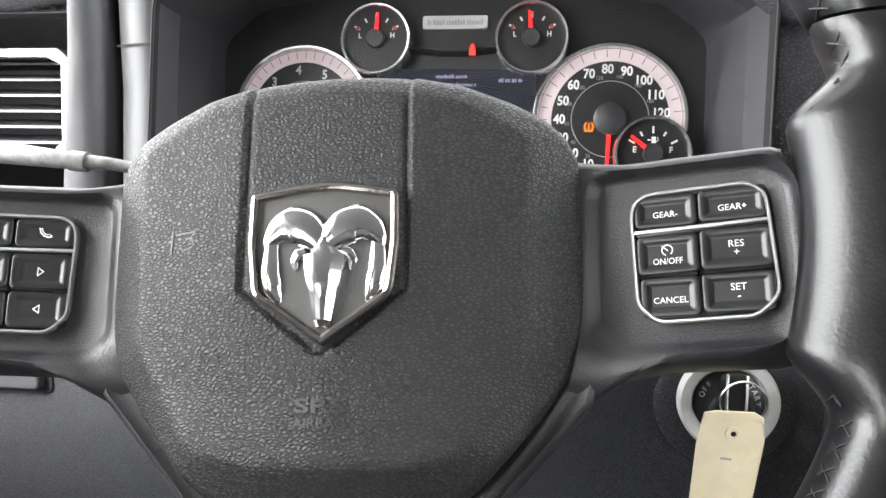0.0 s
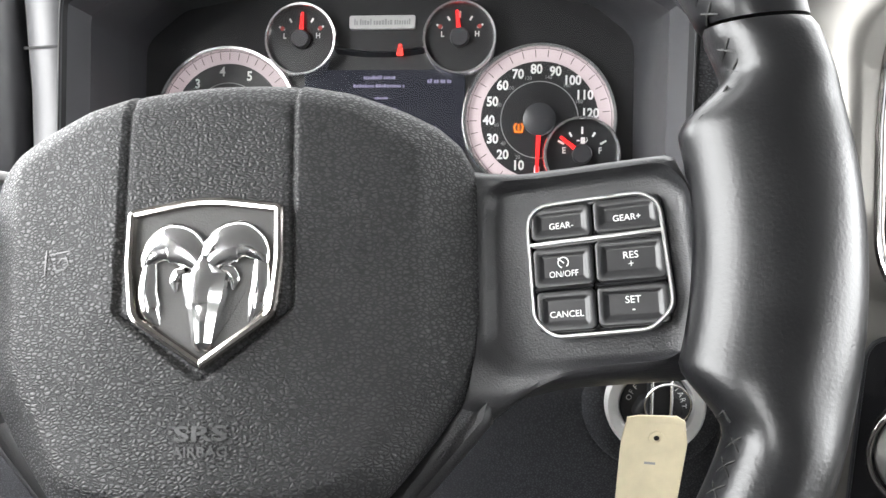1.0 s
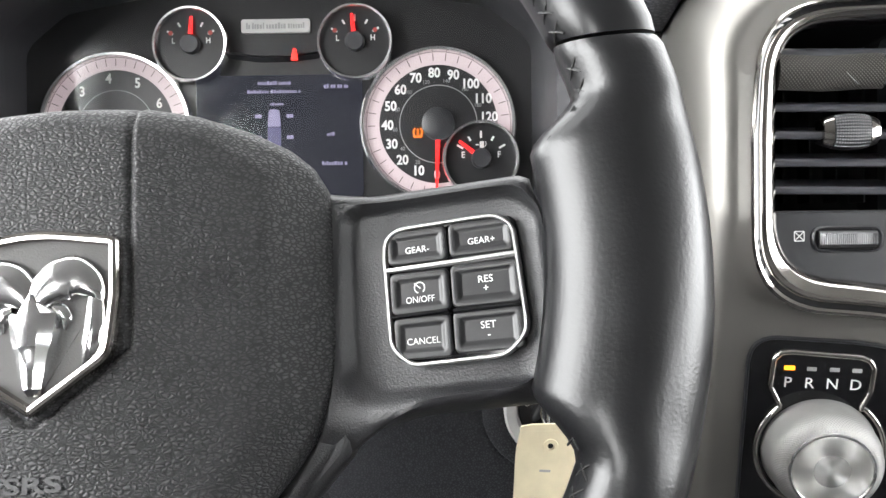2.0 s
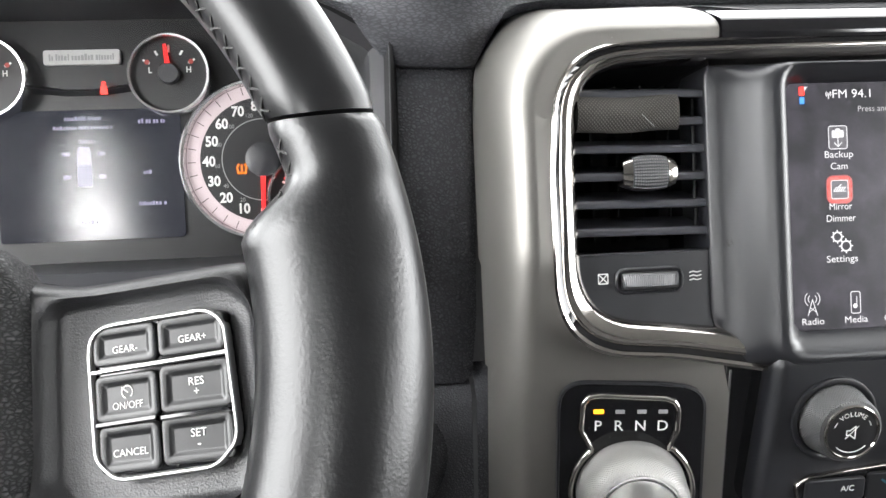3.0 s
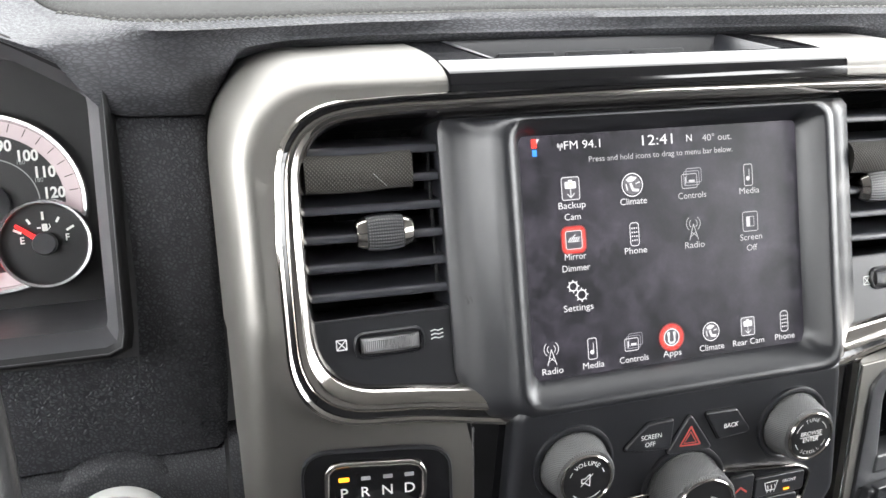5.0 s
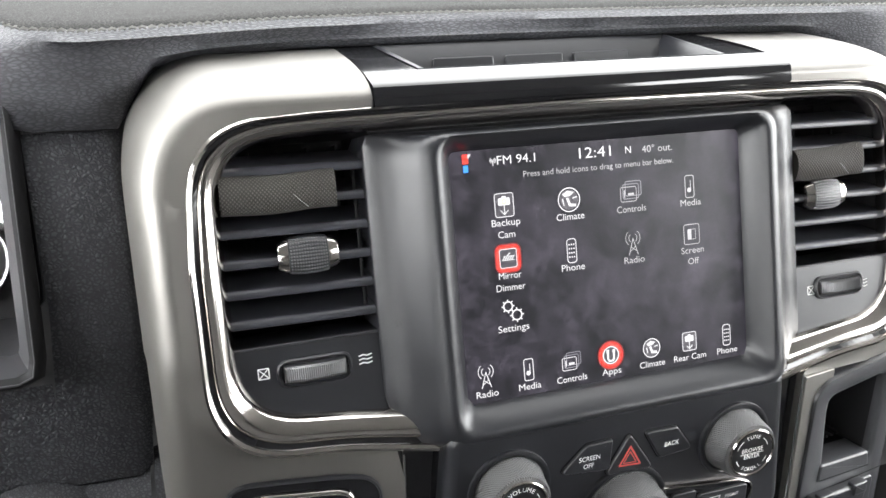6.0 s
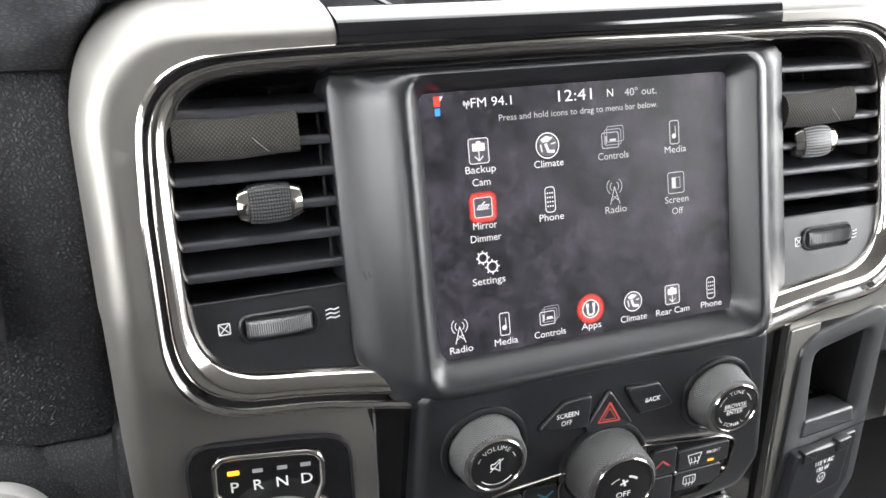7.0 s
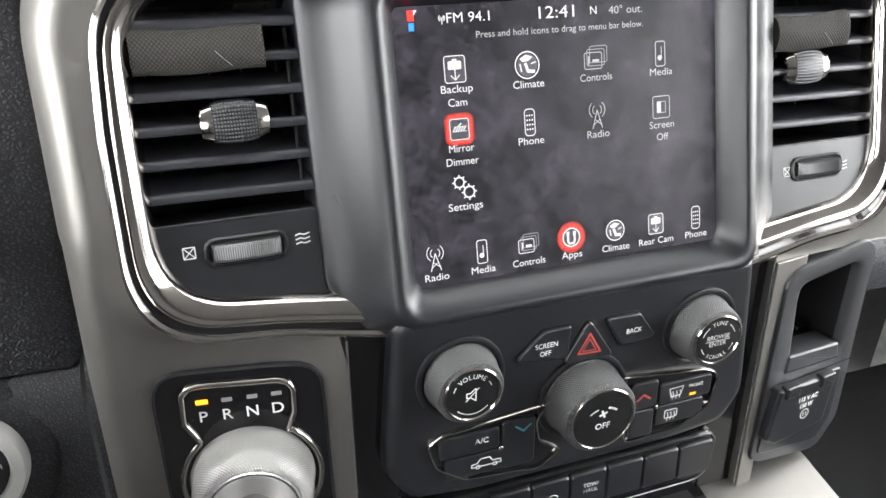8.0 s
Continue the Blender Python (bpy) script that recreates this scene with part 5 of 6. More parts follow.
def screen_icon(kind, u, v, s, w, white, soft):
    """Draws one menu icon of half-size s with thin lit lines."""
    R = lambda pts, wd=0.45, closed=False, bm=None: ribbon([(u + p[0] * s, v + p[1] * s) for p in pts], wd, w, closed=closed, bm=bm)
    if kind == "camera":
        ribbon(rrect(u - s * 0.85, u + s * 0.85, v - s, v + s, s * 0.2, 3), 0.45, w, closed=True, bm=white)
        flat(rrect(u - s * 0.8, u + s * 0.8, v - s * 0.95, v + s * 0.95, s * 0.2, 3), w + 0.05, soft)
        flat(rrect(u - s * 0.55, u + s * 0.55, v - 0.02 * s, v + s * 0.62, s * 0.1, 2), w + 0.1, white)
        flat(rrect(u - s * 0.2, u + s * 0.2, v + s * 0.6, v + s * 0.78, s * 0.05, 2), w + 0.1, white)
        R([(0, -0.05), (0, -0.75)], 0.5, bm=white), R([(-0.35, -0.45), (0, -0.8), (0.35, -0.45)], 0.5, bm=white)
    elif kind == "climate":
        ribbon(circle(u, v, s, 26), 0.6, w, closed=True, bm=white)
        flat(circle(u, v, s * 0.86, 22), w + 0.05, soft)
        flat([(u + s * p, v + s * q) for p, q in ((-0.62, 0.5), (-0.1, 0.78), (0.5, 0.6), (0.1, 0.3), (-0.4, 0.25))], w + 0.1, white)
        R([(-0.15, 0.1), (0.05, -0.45), (0.55, -0.5)], 1.5, bm=white), R([(0.35, 0.1), (0.72, 0.2)], 0.6, bm=white), R([(-0.6, 0.1), (-0.5, -0.45)], 0.7, bm=white)
    elif kind == "controls":
        for k, mesh in ((0.5, soft), (0.25, soft), (0, white)):
            ribbon(rrect(u - s + k * s, u + s * 0.6 + k * s, v - s * 0.8 + k * s, v + s * 0.5 + k * s, s * 0.15, 2), 0.4, w, closed=True, bm=mesh)
        R([(-0.6, -0.4), (-0.6, 0.2)], 0.7, bm=white), R([(-0.2, -0.15), (0.3, -0.15)], 1.2, bm=white)
    elif kind == "media":
        ribbon(rrect(u - s * 0.5, u + s * 0.5, v - s * 1.1, v + s * 1.1, s * 0.2, 3), 0.45, w, closed=True, bm=white)
        R([(0.12, -0.3), (0.12, 0.6)], 0.4, bm=white)
        flat(circle(u - 0.05 * s, v - 0.35 * s, s * 0.25, 10), w + 0.1, white)
    elif kind == "phone":
        ribbon(rrect(u - s * 0.48, u + s * 0.48, v - s * 1.15, v + s * 1.15, s * 0.3, 3), 0.45, w, closed=True, bm=white)
        for a in (-0.25, 0, 0.25):
            for b in (-0.6, -0.2, 0.2, 0.6):
                flat(circle(u + a * s, v + b * s, s * 0.09, 6), w + 0.1, white)
    elif kind == "radio":
        R([(-0.5, -1.1), (0, 0.5), (0.5, -1.1)], 0.45, bm=white), R([(-0.4, -0.8), (0.25, -0.3)], 0.35, bm=white), R([(0.4, -0.8), (-0.25, -0.3)], 0.35, bm=white)
        for k in (0.45, 0.8):
            ribbon(circle(u, v + 0.55 * s, s * k, 10, -50, 50), 0.4, w, bm=white)
            ribbon(circle(u, v + 0.55 * s, s * k, 10, 130, 230), 0.4, w, bm=white)
    elif kind == "screen":
        ribbon(rrect(u - s * 0.9, u + s * 0.9, v - s, v + s, s * 0.2, 3), 0.4, w, closed=True, bm=white)
        flat(rrect(u - s * 0.45, u - s * 0.02, v - s * 0.5, v + s * 0.5, 0.1, 2), w + 0.1, white)
        ribbon(rrect(u - s * 0.45, u + s * 0.45, v - s * 0.5, v + s * 0.5, 0.1, 2), 0.3, w, closed=True, bm=white)
    elif kind == "mirror":
        flat(rrect(u - s * 0.95, u + s * 0.95, v - s, v + s, s * 0.2, 3), w + 0.06, soft)
        ribbon(rrect(u - s * 0.97, u + s * 0.97, v - s, v + s, s * 0.2, 3), 0.4, w, closed=True, bm=white)
        for k in range(5):
            R([(-0.65 + k * 0.26, -0.15), (-0.4 + k * 0.26, 0.2)], 0.55, bm=white)
        R([(-0.7, -0.2), (0.75, -0.2)], 0.3, bm=white), R([(-0.5, 0.25), (0.75, 0.25)], 0.3, bm=white), R([(-0.1, 0.3), (0.2, 0.55)], 0.6, bm=white)
    elif kind == "gears":
        for du, dv, r in ((-0.4, 0.5, 0.55), (0.45, -0.4, 0.6)):
            ribbon(circle(u + du * s, v + dv * s, s * r * 0.8, 16), 0.75, w, closed=True, bm=white)
            for a in range(0, 360, 45):
                c0, s0 = math.cos(radians(a)), math.sin(radians(a))
                ribbon([(u + (du + r * 0.85 * c0) * s, v + (dv + r * 0.85 * s0) * s), (u + (du + r * 1.12 * c0) * s, v + (dv + r * 1.12 * s0) * s)], 0.7, w, bm=white)
    elif kind == "apps":
        ribbon(circle(u, v, s * 0.9, 24), 0.7, w, closed=True, bm=white)
        flat(circle(u, v, s * 0.86, 22), w + 0.05, soft)
        R([(-0.35, 0.5), (-0.35, -0.4), (-0.2, -0.6), (0.2, -0.6), (0.35, -0.4), (0.35, 0.5)], 1.1, bm=white)
        R([(-0.35, 0.5), (-0.35, 0.3)], 1.6, bm=white), R([(0.35, 0.5), (0.35, 0.3)], 1.6, bm=white)


def touchscreen():
    s = thing("touchscreen", STACK, "lit colour touchscreen in a satin black raised surround", "touchscreen")
    n = 128
    def like(o, pts):
        p = resample(pts, 512)
        return [min(p, key=lambda q: (math.atan2(q[1], q[0] * 0.8) - math.atan2(a[1], a[0] * 0.8)) ** 2) for a in o]
    outer = resample(rpoly([(127.5, 76.5, 4), (-127.5, 76.5, 4), (-127.5, -58, 6), (-104, -83, 4), (104, -83, 4), (127.5, -58, 6)]), n)
    lo = [at(outer, -40), at(outer, -7), at(inset(outer, 1.0), -5.5),
          at(like(outer, rrect(-121, 121, -83, 74.5, 8)), -4.5), at(like(outer, rrect(-112, 112, -82, 74, 10)), 0.5), at(like(outer, rrect(-105, 105, -81, 74, 11)), 8), at(like(outer, rrect(-101, 101, -80, 73.5, 11)), 11.5), at(like(outer, rrect(-97, 97, -77.5, 72.5, 10)), 13), at(like(outer, rrect(-93.5, 93.5, -74, 71, 9)), 12.2), at(like(outer, rrect(-88, 88, -67, 67, 5)), 1.5), at(like(outer, rrect(-85.8, 85.8, -64.8, 64.8, 3)), -1.0), at(like(outer, rrect(-85.5, 85.5, -64.6, 64.6, 3)), -5)]
    part("surround", loft(lo), SATIN, s, "satin black raised surround", smooth=50)
    bm = bmesh.new()
    for u0, v0, du, dv in ((-120.2, -15.2, 1.6, -3.6), (-119.4, -14.6, 1.2, -4.6), (-118.2, -16.0, 2.0, -1.2), (-119.8, -19.4, 2.6, 2.2), (-117.6, -14.8, 0.8, -3.4)):
        rise = lambda u: -4.45 + (u + 121) * 5.0 / 9.0
        tube([(u0, v0, rise(u0)), (u0 + du, v0 + dv, rise(u0 + du))], 0.16, 5, bm)
    part("scuff", bm, SCUFF, s, "dark scuff marks")
    part("glass", plate(rrect(-86, 86, -65, 65, 3), -5, -1.5, 0.2), GLASS_UI, s, "gloss display glass with dark wallpaper", smooth=0)
    w = -1.35
    soft, white = bmesh.new(), bmesh.new()
    items = [("camera", -57.8, 36.0, ("Backup", 15.8, "Cam", 9.4)), ("climate", -21.2, 35.2, ("Climate", 16.2)), ("controls", 15.4, 35.6, ("Controls", 17.8)), ("media", 52.5, 35.4, ("Media", 13.2)),
             ("mirror", -57.8, 8.6, ("Mirror", 12.6, "Dimmer", 16.2)), ("phone", -21.6, 8.3, ("Phone", 13.6)), ("radio", 15.3, 7.9, ("Radio", 12.6)), ("screen", 52.4, 8.9, ("Screen", 14.6, "Off", 7.0)), ("gears", -57.8, -19.0, ("Settings", 17.4))]
    for kind, u, v, text in items:
        ico, back = bmesh.new(), bmesh.new()
        screen_icon(kind, u, v, {"climate": 6.2, "camera": 6.0, "controls": 6.0, "mirror": 4.8}.get(kind, 5.5), w, ico, back)
        if kind == "mirror":
            ring = lambda k: at(rrect(u - k, u + k, v - k * 1.03, v + k * 1.03, 1.2 + (k - 4.8), 5), w + 0.04)
            part("halo", loft([ring(6.7), ring(7.4)]), UI_RED_SOFT, s, "faint red glow", smooth=0)
            part("halo", loft([ring(6.1), ring(6.7)]), UI_RED_MID, s, "soft red glow", smooth=0)
            part("halo", loft([ring(4.8), ring(6.1)]), UI_RED, s, "red glow round the icon", smooth=0)
        if len(back.faces):
            part("icon_back", back, UI_SOFT if kind == "controls" else UI_TILE, s, smooth=0)
        else:
            back.free()
        # Right columns glow less: glare and viewing angle put into their colour.
        lit = UI_DIM if u > 0 else UI
        part("icon", ico, lit, s, smooth=0)
        if kind == "camera":
            part("icon_lens", ribbon(circle(u, v + 1.7, 1.1, 14), 0.5, w + 0.05, closed=True), UI_AMBER, s, smooth=0)
        cap = bmesh.new()
        for k in range(len(text) // 2):
            lettering(text[2 * k], 3.7, u + 0.2, v - 9.0 - k * 6.2, w, cap, span=text[2 * k + 1])
        part("caption", cap, lit, s, smooth=0)
    us = (-75.1, -51.1, -26.4, -2.4, 23.0, 47.4, 72.2)
    for kind, u, text, wide in zip(("radio", "media", "controls", "apps", "climate", "camera", "phone"), us, ("Radio", "Media", "Controls", "Apps", "Climate", "Rear Cam", "Phone"), (12.2, 12.7, 17.8, 11.6, 16.0, 21.0, 13.6)):
        ico, back = bmesh.new(), bmesh.new()
        screen_icon(kind, u, -51.2, 5.2, w, ico, back)
        if kind == "apps":
            ring = lambda k: at(circle(u, -51.2, k, 32), w + 0.04)
            part("halo", loft([ring(7.3), ring(8.1)]), UI_RED_SOFT, s, smooth=0)
            part("halo", loft([ring(6.5), ring(7.3)]), UI_RED_MID, s, smooth=0)
            part("halo", loft([ring(5.2), ring(6.5)]), UI_RED, s, smooth=0)
        if len(back.faces):
            part("icon_back", back, UI_SOFT if kind == "controls" else UI_TILE, s, smooth=0)
        else:
            back.free()
        part("icon", ico, UI, s, smooth=0)
        part("caption", lettering(text, 3.6, u, -60.3, w, span=wide), UI, s, smooth=0)
    bm = lettering("FM 94.1", 4.6, -48.9, 58.6, w, span=21.2)
    for k in (0.8, 1.5):
        ribbon(circle(-62.2, 58.9, k, 8, -50, 50), 0.4, w, bm=bm)
        ribbon(circle(-62.2, 58.9, k, 8, 130, 230), 0.4, w, bm=bm)
    ribbon([(-62.2, 56.4), (-62.2, 59.0)], 0.5, w, bm=bm)
    part("station", bm, UI, s, smooth=0)
    part("clock", lettering("12:41", 5.8, -4.3, 58.4, w, span=18.8), UI, s, smooth=0)
    part("heading", lettering("N", 4.0, 15.5, 58.2, w), UI, s, smooth=0)
    part("temperature", lettering("40\u00b0 out.", 3.9, 33.4, 57.8, w, span=18.9), UI_DIM, s, smooth=0)
    part("hint_line", lettering("Press and hold icons to drag to menu bar below.", 3.2, -1.6, 50.6, w, span=89.0), UI_DIM, s, smooth=0)
    part("flag_red", flat([(-78.4, 58.4), (-75.4, 58.4), (-75.4, 63.0), (-78.4, 63.0)], w + 0.1), UI_RED, s, smooth=0)
    part("flag_blue", flat([(-78.2, 54.0), (-75.6, 54.0), (-75.6, 57.6), (-78.2, 57.6)], w + 0.1), UI_BLUE, s, smooth=0)
    part("flag_white", flat([(-75.4, 60.6), (-73.6, 63.0), (-75.4, 63.0)], w + 0.1), UI, s, smooth=0)


touchscreen()


def air_vent(sg):
    """A centre vent: housing, slats, steering tab, thumb wheel; sg = -1 left, 1 right of the screen."""
    c = sg * 163.0
    v = thing("air_vent", STACK, "black slatted air vent with thumb wheel and chrome-ended tab", "air vent", group="dashboard air vents")
    box_o = rpoly([(c - 40, 80, 4), (c - 40, -64, 4), (c + 40, -64, 4), (c + 40, 80, 4)])
    part("housing", loft([at(box_o, -9), at(inset(box_o, 3), -66)], cap1=True), DARK, v, smooth=30)
    for k in range(6):
        vv = 64.6 - k * 14.45
        prof = [(vv - 3.0, -10.8), (vv - 2.6, -9.6), (vv - 0.6, -9.0), (vv + 1.0, -9.8), (vv + 1.6, -11.5), (vv + 7.5, -40), (vv + 5.6, -40.5), (vv - 2.4, -14)]
        bm = loft([[(c - 36.5, a, b) for a, b in prof], [(c + 36.5, a - 1.2, b) for a, b in prof]], cap0=True, cap1=True)
        part("slat", bm, SLAT, v, smooth=50)
    for u in (-30, -15, 0, 15, 30):
        part("back_vane", plate([(c + u - 0.7, -14), (c + u + 0.7, -14), (c + u + 0.7, 74), (c + u - 0.7, 74)], -60, -44, 0.2, 1), DARK, v, smooth=0)
    # linkage posts behind the slat ends
    for k in range(5):
        vq = 60.0 - k * 14.45
        part("link_post", tube([(c - sg * 31.5, vq, -13), (c - sg * 31.5, vq - 9, -13.5)], 1.0, 8), DARK, v, smooth=60)
    # lower plate with thumb wheel
    base = rpoly([(c - 39, -19.5, 1), (c - 39, -63, 12 if sg < 0 else 2), (c + 39, -63, 2 if sg < 0 else 12), (c + 39, -19.5, 1)])
    part("lower_plate", plate(base, -40, -8, 1.0), SATIN, v, "satin black plate")
    cw = c + 2.5 if sg < 0 else c - 3.5
    mark = c - 22.1 if sg < 0 else c - 24.0
    low = 0.9 if sg < 0 else -1.6
    part("wheel_recess", hoop(rrect(cw - 18.5, cw + 18.5, -41.5, -27.5, 5), rrect(cw - 16.5, cw + 16.5, -39.8, -29.2, 3.5), -9, -6.4, 0.8), SATIN, v)
    part("wheel_shadow", flat(rrect(cw - 16.5, cw + 16.5, -39.8, -29.2, 3.5), -7.85), DARK, v, smooth=0)
    loops = []
    for i in range(61):
        u = cw - 15 + 0.5 * i
        bow = 1 - ((u - cw) / 15.5) ** 2
        up = -5.8 + 3.2 * max(0.0, bow) ** 0.6 - (0.35 if i % 2 else 0.0)
        loops.append([(u, -38.8, -8), (u, -38.4, up - 0.8), (u, -37.2, up), (u, -31.8, up), (u, -30.6, up - 0.8), (u, -30.2, -8)])
    part("thumb_wheel", loft(loops, closed=False, cap0=True, cap1=True), KNURL, v, "ribbed grey thumb wheel", smooth=25)
    bm = ribbon(rrect(mark - 2.5, mark + 2.5, low - 36.2, low - 31.2, 0.3, 2), 0.5, -8, closed=True)
    ribbon([(mark - 2.1, low - 35.8), (mark + 2.1, low - 31.6)], 0.45, -8, bm=bm)
    ribbon([(mark - 2.1, low - 31.6), (mark + 2.1, low - 35.8)], 0.45, -8, bm=bm)
    part("closed_mark", bm, WHITE_INK, v, smooth=0)
    bm = bmesh.new()
    for k in range(3):
        q = c + 24.5 if sg < 0 else c + 12.5
        ribbon([(q, low - 36.4 + k * 2), (q + 2, low - 35.8 + k * 2), (q + 4, low - 36.4 + k * 2), (q + 6.3, low - 35.8 + k * 2)], 0.55, -8, bm=bm)
    part("open_mark", bm, WHITE_INK, v, smooth=0)
    # steering tab
    ct = c + 5 if sg < 0 else c - 11.5
    def barrel(us):
        loops = []
        for u in us:
            k = abs(u - ct) / 14.5
            h, top = 9.6 - 2.9 * k ** 2.4, -4.2 - 2.0 * k ** 2.2
            loops.append([(u, 21.8 + y * h, -13 + (top + 13) * z) for y, z in ((-0.8, -0.6), (-1, 0.1), (-0.96, 0.55), (-0.75, 0.86), (-0.35, 0.98), (0, 1.0), (0.35, 0.98), (0.75, 0.86), (0.96, 0.55), (1, 0.1), (0.8, -0.6))])
        return loft(loops, cap0=True, cap1=True)
    tab = part("tab", barrel(np.linspace(ct - 9.4, ct + 9.4, 12)), SATIN, v, "knurled dark tab", smooth=70)
    bm = bmesh.new()
    for k in range(14):
        for j in range(11):
            u, y = ct - 8.4 + k * 1.29, -0.85 + j * 0.17
            h = 9.6 - 2.9 * (abs(u - ct) / 14.5) ** 2.4
            q = 21.8 + y * h
            up = -13 + (8.8 - 2.0 * (abs(u - ct) / 14.5) ** 2.2) * float(np.interp(abs(y), (0, 0.35, 0.75, 0.96), (1, 0.98, 0.86, 0.55)))
            plate([(u - 0.42, q - 0.45), (u + 0.42, q - 0.45), (u + 0.42, q + 0.45), (u - 0.42, q + 0.45)], up - 1, up + 0.35, 0.2, 1, bm=bm)
    tagged(part("knurling", bm, KNURL, tab, smooth=0), kind="stuff")
    for e in (-1, 1):
        part("tab_end", barrel(ct + e * np.linspace(9.6, 14.4, 8)), CHROME, v, "chrome tab end", smooth=70)
    return v


air_vent(-1)
air_vent(1)


def cloth_strip(u0, u1, vc, name_label, tw=0.0):
    t = thing("cloth_strip", STACK, name_label, "cloth", group="cloth strips on the vents")
    bm = bmesh.new()
    uvl = bm.loops.layers.uv.new("weave")
    n, m = 36, 40
    grid = []
    for i in range(n + 1):
        f = i / n
        row = []
        for j in range(m + 1):
            a = 2 * math.pi * j / m
            ru, rw = 9.2 + 0.5 * math.sin(f * 7 + a) + tw * f, 6.0 + 0.5 * math.sin(f * 5 + 2 * a)
            row.append(bm.verts.new((u0 + (u1 - u0) * f, vc + tw * 2 * (f - 0.5) + ru * math.sin(a) * (1 - 0.04 * math.cos(3 * a)), -9.5 + rw * math.cos(a))))
        grid.append(row)
    for i in range(n):
        for j in range(m):
            fc = bm.faces.new((grid[i][j], grid[i + 1][j], grid[i + 1][j + 1], grid[i][j + 1]))
            for lp, (a, b) in zip(fc.loops, ((i, j), (i + 1, j), (i + 1, j + 1), (i, j + 1))):
                lp[uvl].uv = (a / n * (u1 - u0) / 10.0, b / m * 5.0)
    bm.faces.new([r[0] for r in [grid[0]]] + grid[0][1:-1])
    part("wrap", bm, CLOTH, t, smooth=80)
    hair = [(u0 + (u1 - u0) * 0.62, vc - 1, -3.2), (u0 + (u1 - u0) * 0.67, vc - 4, -2.9), (u0 + (u1 - u0) * 0.74, vc - 7.5, -3.6)]
    part("loose_fibre", tube(hair, 0.12, 5), GREY_INK, t)


cloth_strip(-196, -142, 52.5, "dark woven mesh cloth rolled round a vent slat")
cloth_strip(129, 178, 40.5, "short dark woven mesh cloth rolled round a vent slat", 0.6)


# ---- radio and climate controls ----
def round_knob(panel, u, v, r, words, top):
    g = r - 4.0
    k = part("knob", turned([(r + 0.6, 10), (r + 0.6, 11.5), (r, 12.5), (r - 1.6, top - 3.2), (r - 2.4, top - 1.8), (g, top - 1.2)], 72), KNOB_SIDE, panel, "knurled grey rotary knob", smooth=25, m=Matrix.Translation((u * 0.001, v * 0.001, 0)))
    part("seat", turned([(r + 4.5, 9.5), (r + 4.2, 11.6), (r + 2.6, 12.2), (r + 1.0, 11.2), (r + 0.8, 9.8)], 56, u, v, cap1=False), SATIN, panel, smooth=60)
    u = v = 0.0
    part("bright_ring", turned([(g, top - 1.6), (g - 0.1, top - 0.2), (g - 0.6, top + 0.3), (g - 1.2, top + 0.3), (g - 1.6, top - 0.4)], 64, u, v, cap1=False), CHROME, k, "chrome ring")
    part("face", turned([(g - 1.4, top - 1.6), (g - 1.5, top - 0.6), (g - 3, top - 0.4)], 56, u, v), BUTTON, k, "black knob face")
    bm, w, q = bmesh.new(), top - 0.4, g - 1.4
    if words == "volume":
        arc_words("VOLUME", 2.6, u, v, q * 0.74, 90, w, bm, step=15)
        ribbon(circle(u, v, q * 0.8, 16, 225, 315), 0.5, w, bm=bm)
        ribbon(circle(u, v, q * 0.76, 6, 145, 160), 0.5, w, bm=bm)
        ribbon(circle(u, v, q * 0.76, 6, 20, 35), 0.5, w, bm=bm)
        ribbon([(u - 3, v + 1.2), (u - 1.2, v + 1.2), (u + 1.6, v + 3.4), (u + 1.6, v - 3.4), (u - 1.2, v - 1.2), (u - 3, v - 1.2)], 0.5, w, closed=True, bm=bm)
        ribbon([(u - 3.4, v - 3.0), (u + 3.2, v + 3.4)], 0.45, w, bm=bm)
    elif words == "tune":
        arc_words("TUNE", 2.4, u, v, q * 0.76, 90, w, bm, step=14)
        arc_words("SCROLL", 2.2, u, v, q * 0.76, 270, w, bm, step=13)
        lettering("BROWSE", 2.7, u, v + 1.9, w, bm, squeeze=0.95)
        lettering("ENTER", 2.7, u, v - 2.1, w, bm, squeeze=0.95)
        ribbon([(u - 7.5, v - 0.1), (u + 7.5, v - 0.1)], 0.35, w, bm=bm)
        for a, b in ((20, 52), (128, 160), (200, 222), (318, 340)):
            ribbon(circle(u, v, q * 0.78, 8, a, b), 0.45, w, bm=bm)
    else:
        lettering("OFF", 3.6, u, v - 4.0, w, bm)
        for a in (0, 90, 180, 270):
            ribbon([(u, v + 3.4), (u + 2.0 * math.cos(radians(a + 20)), v + 3.4 + 2.0 * math.sin(radians(a + 20)))], 1.2, w, bm=bm)
        ribbon(circle(u, v - 5, 12, 10, 52, 75), 1.3, w, bm=bm)
        ribbon(circle(u, v - 5, 12, 10, 105, 128), 0.6, w, bm=bm)
    part("legend", bm, WHITE_INK, k, smooth=0)


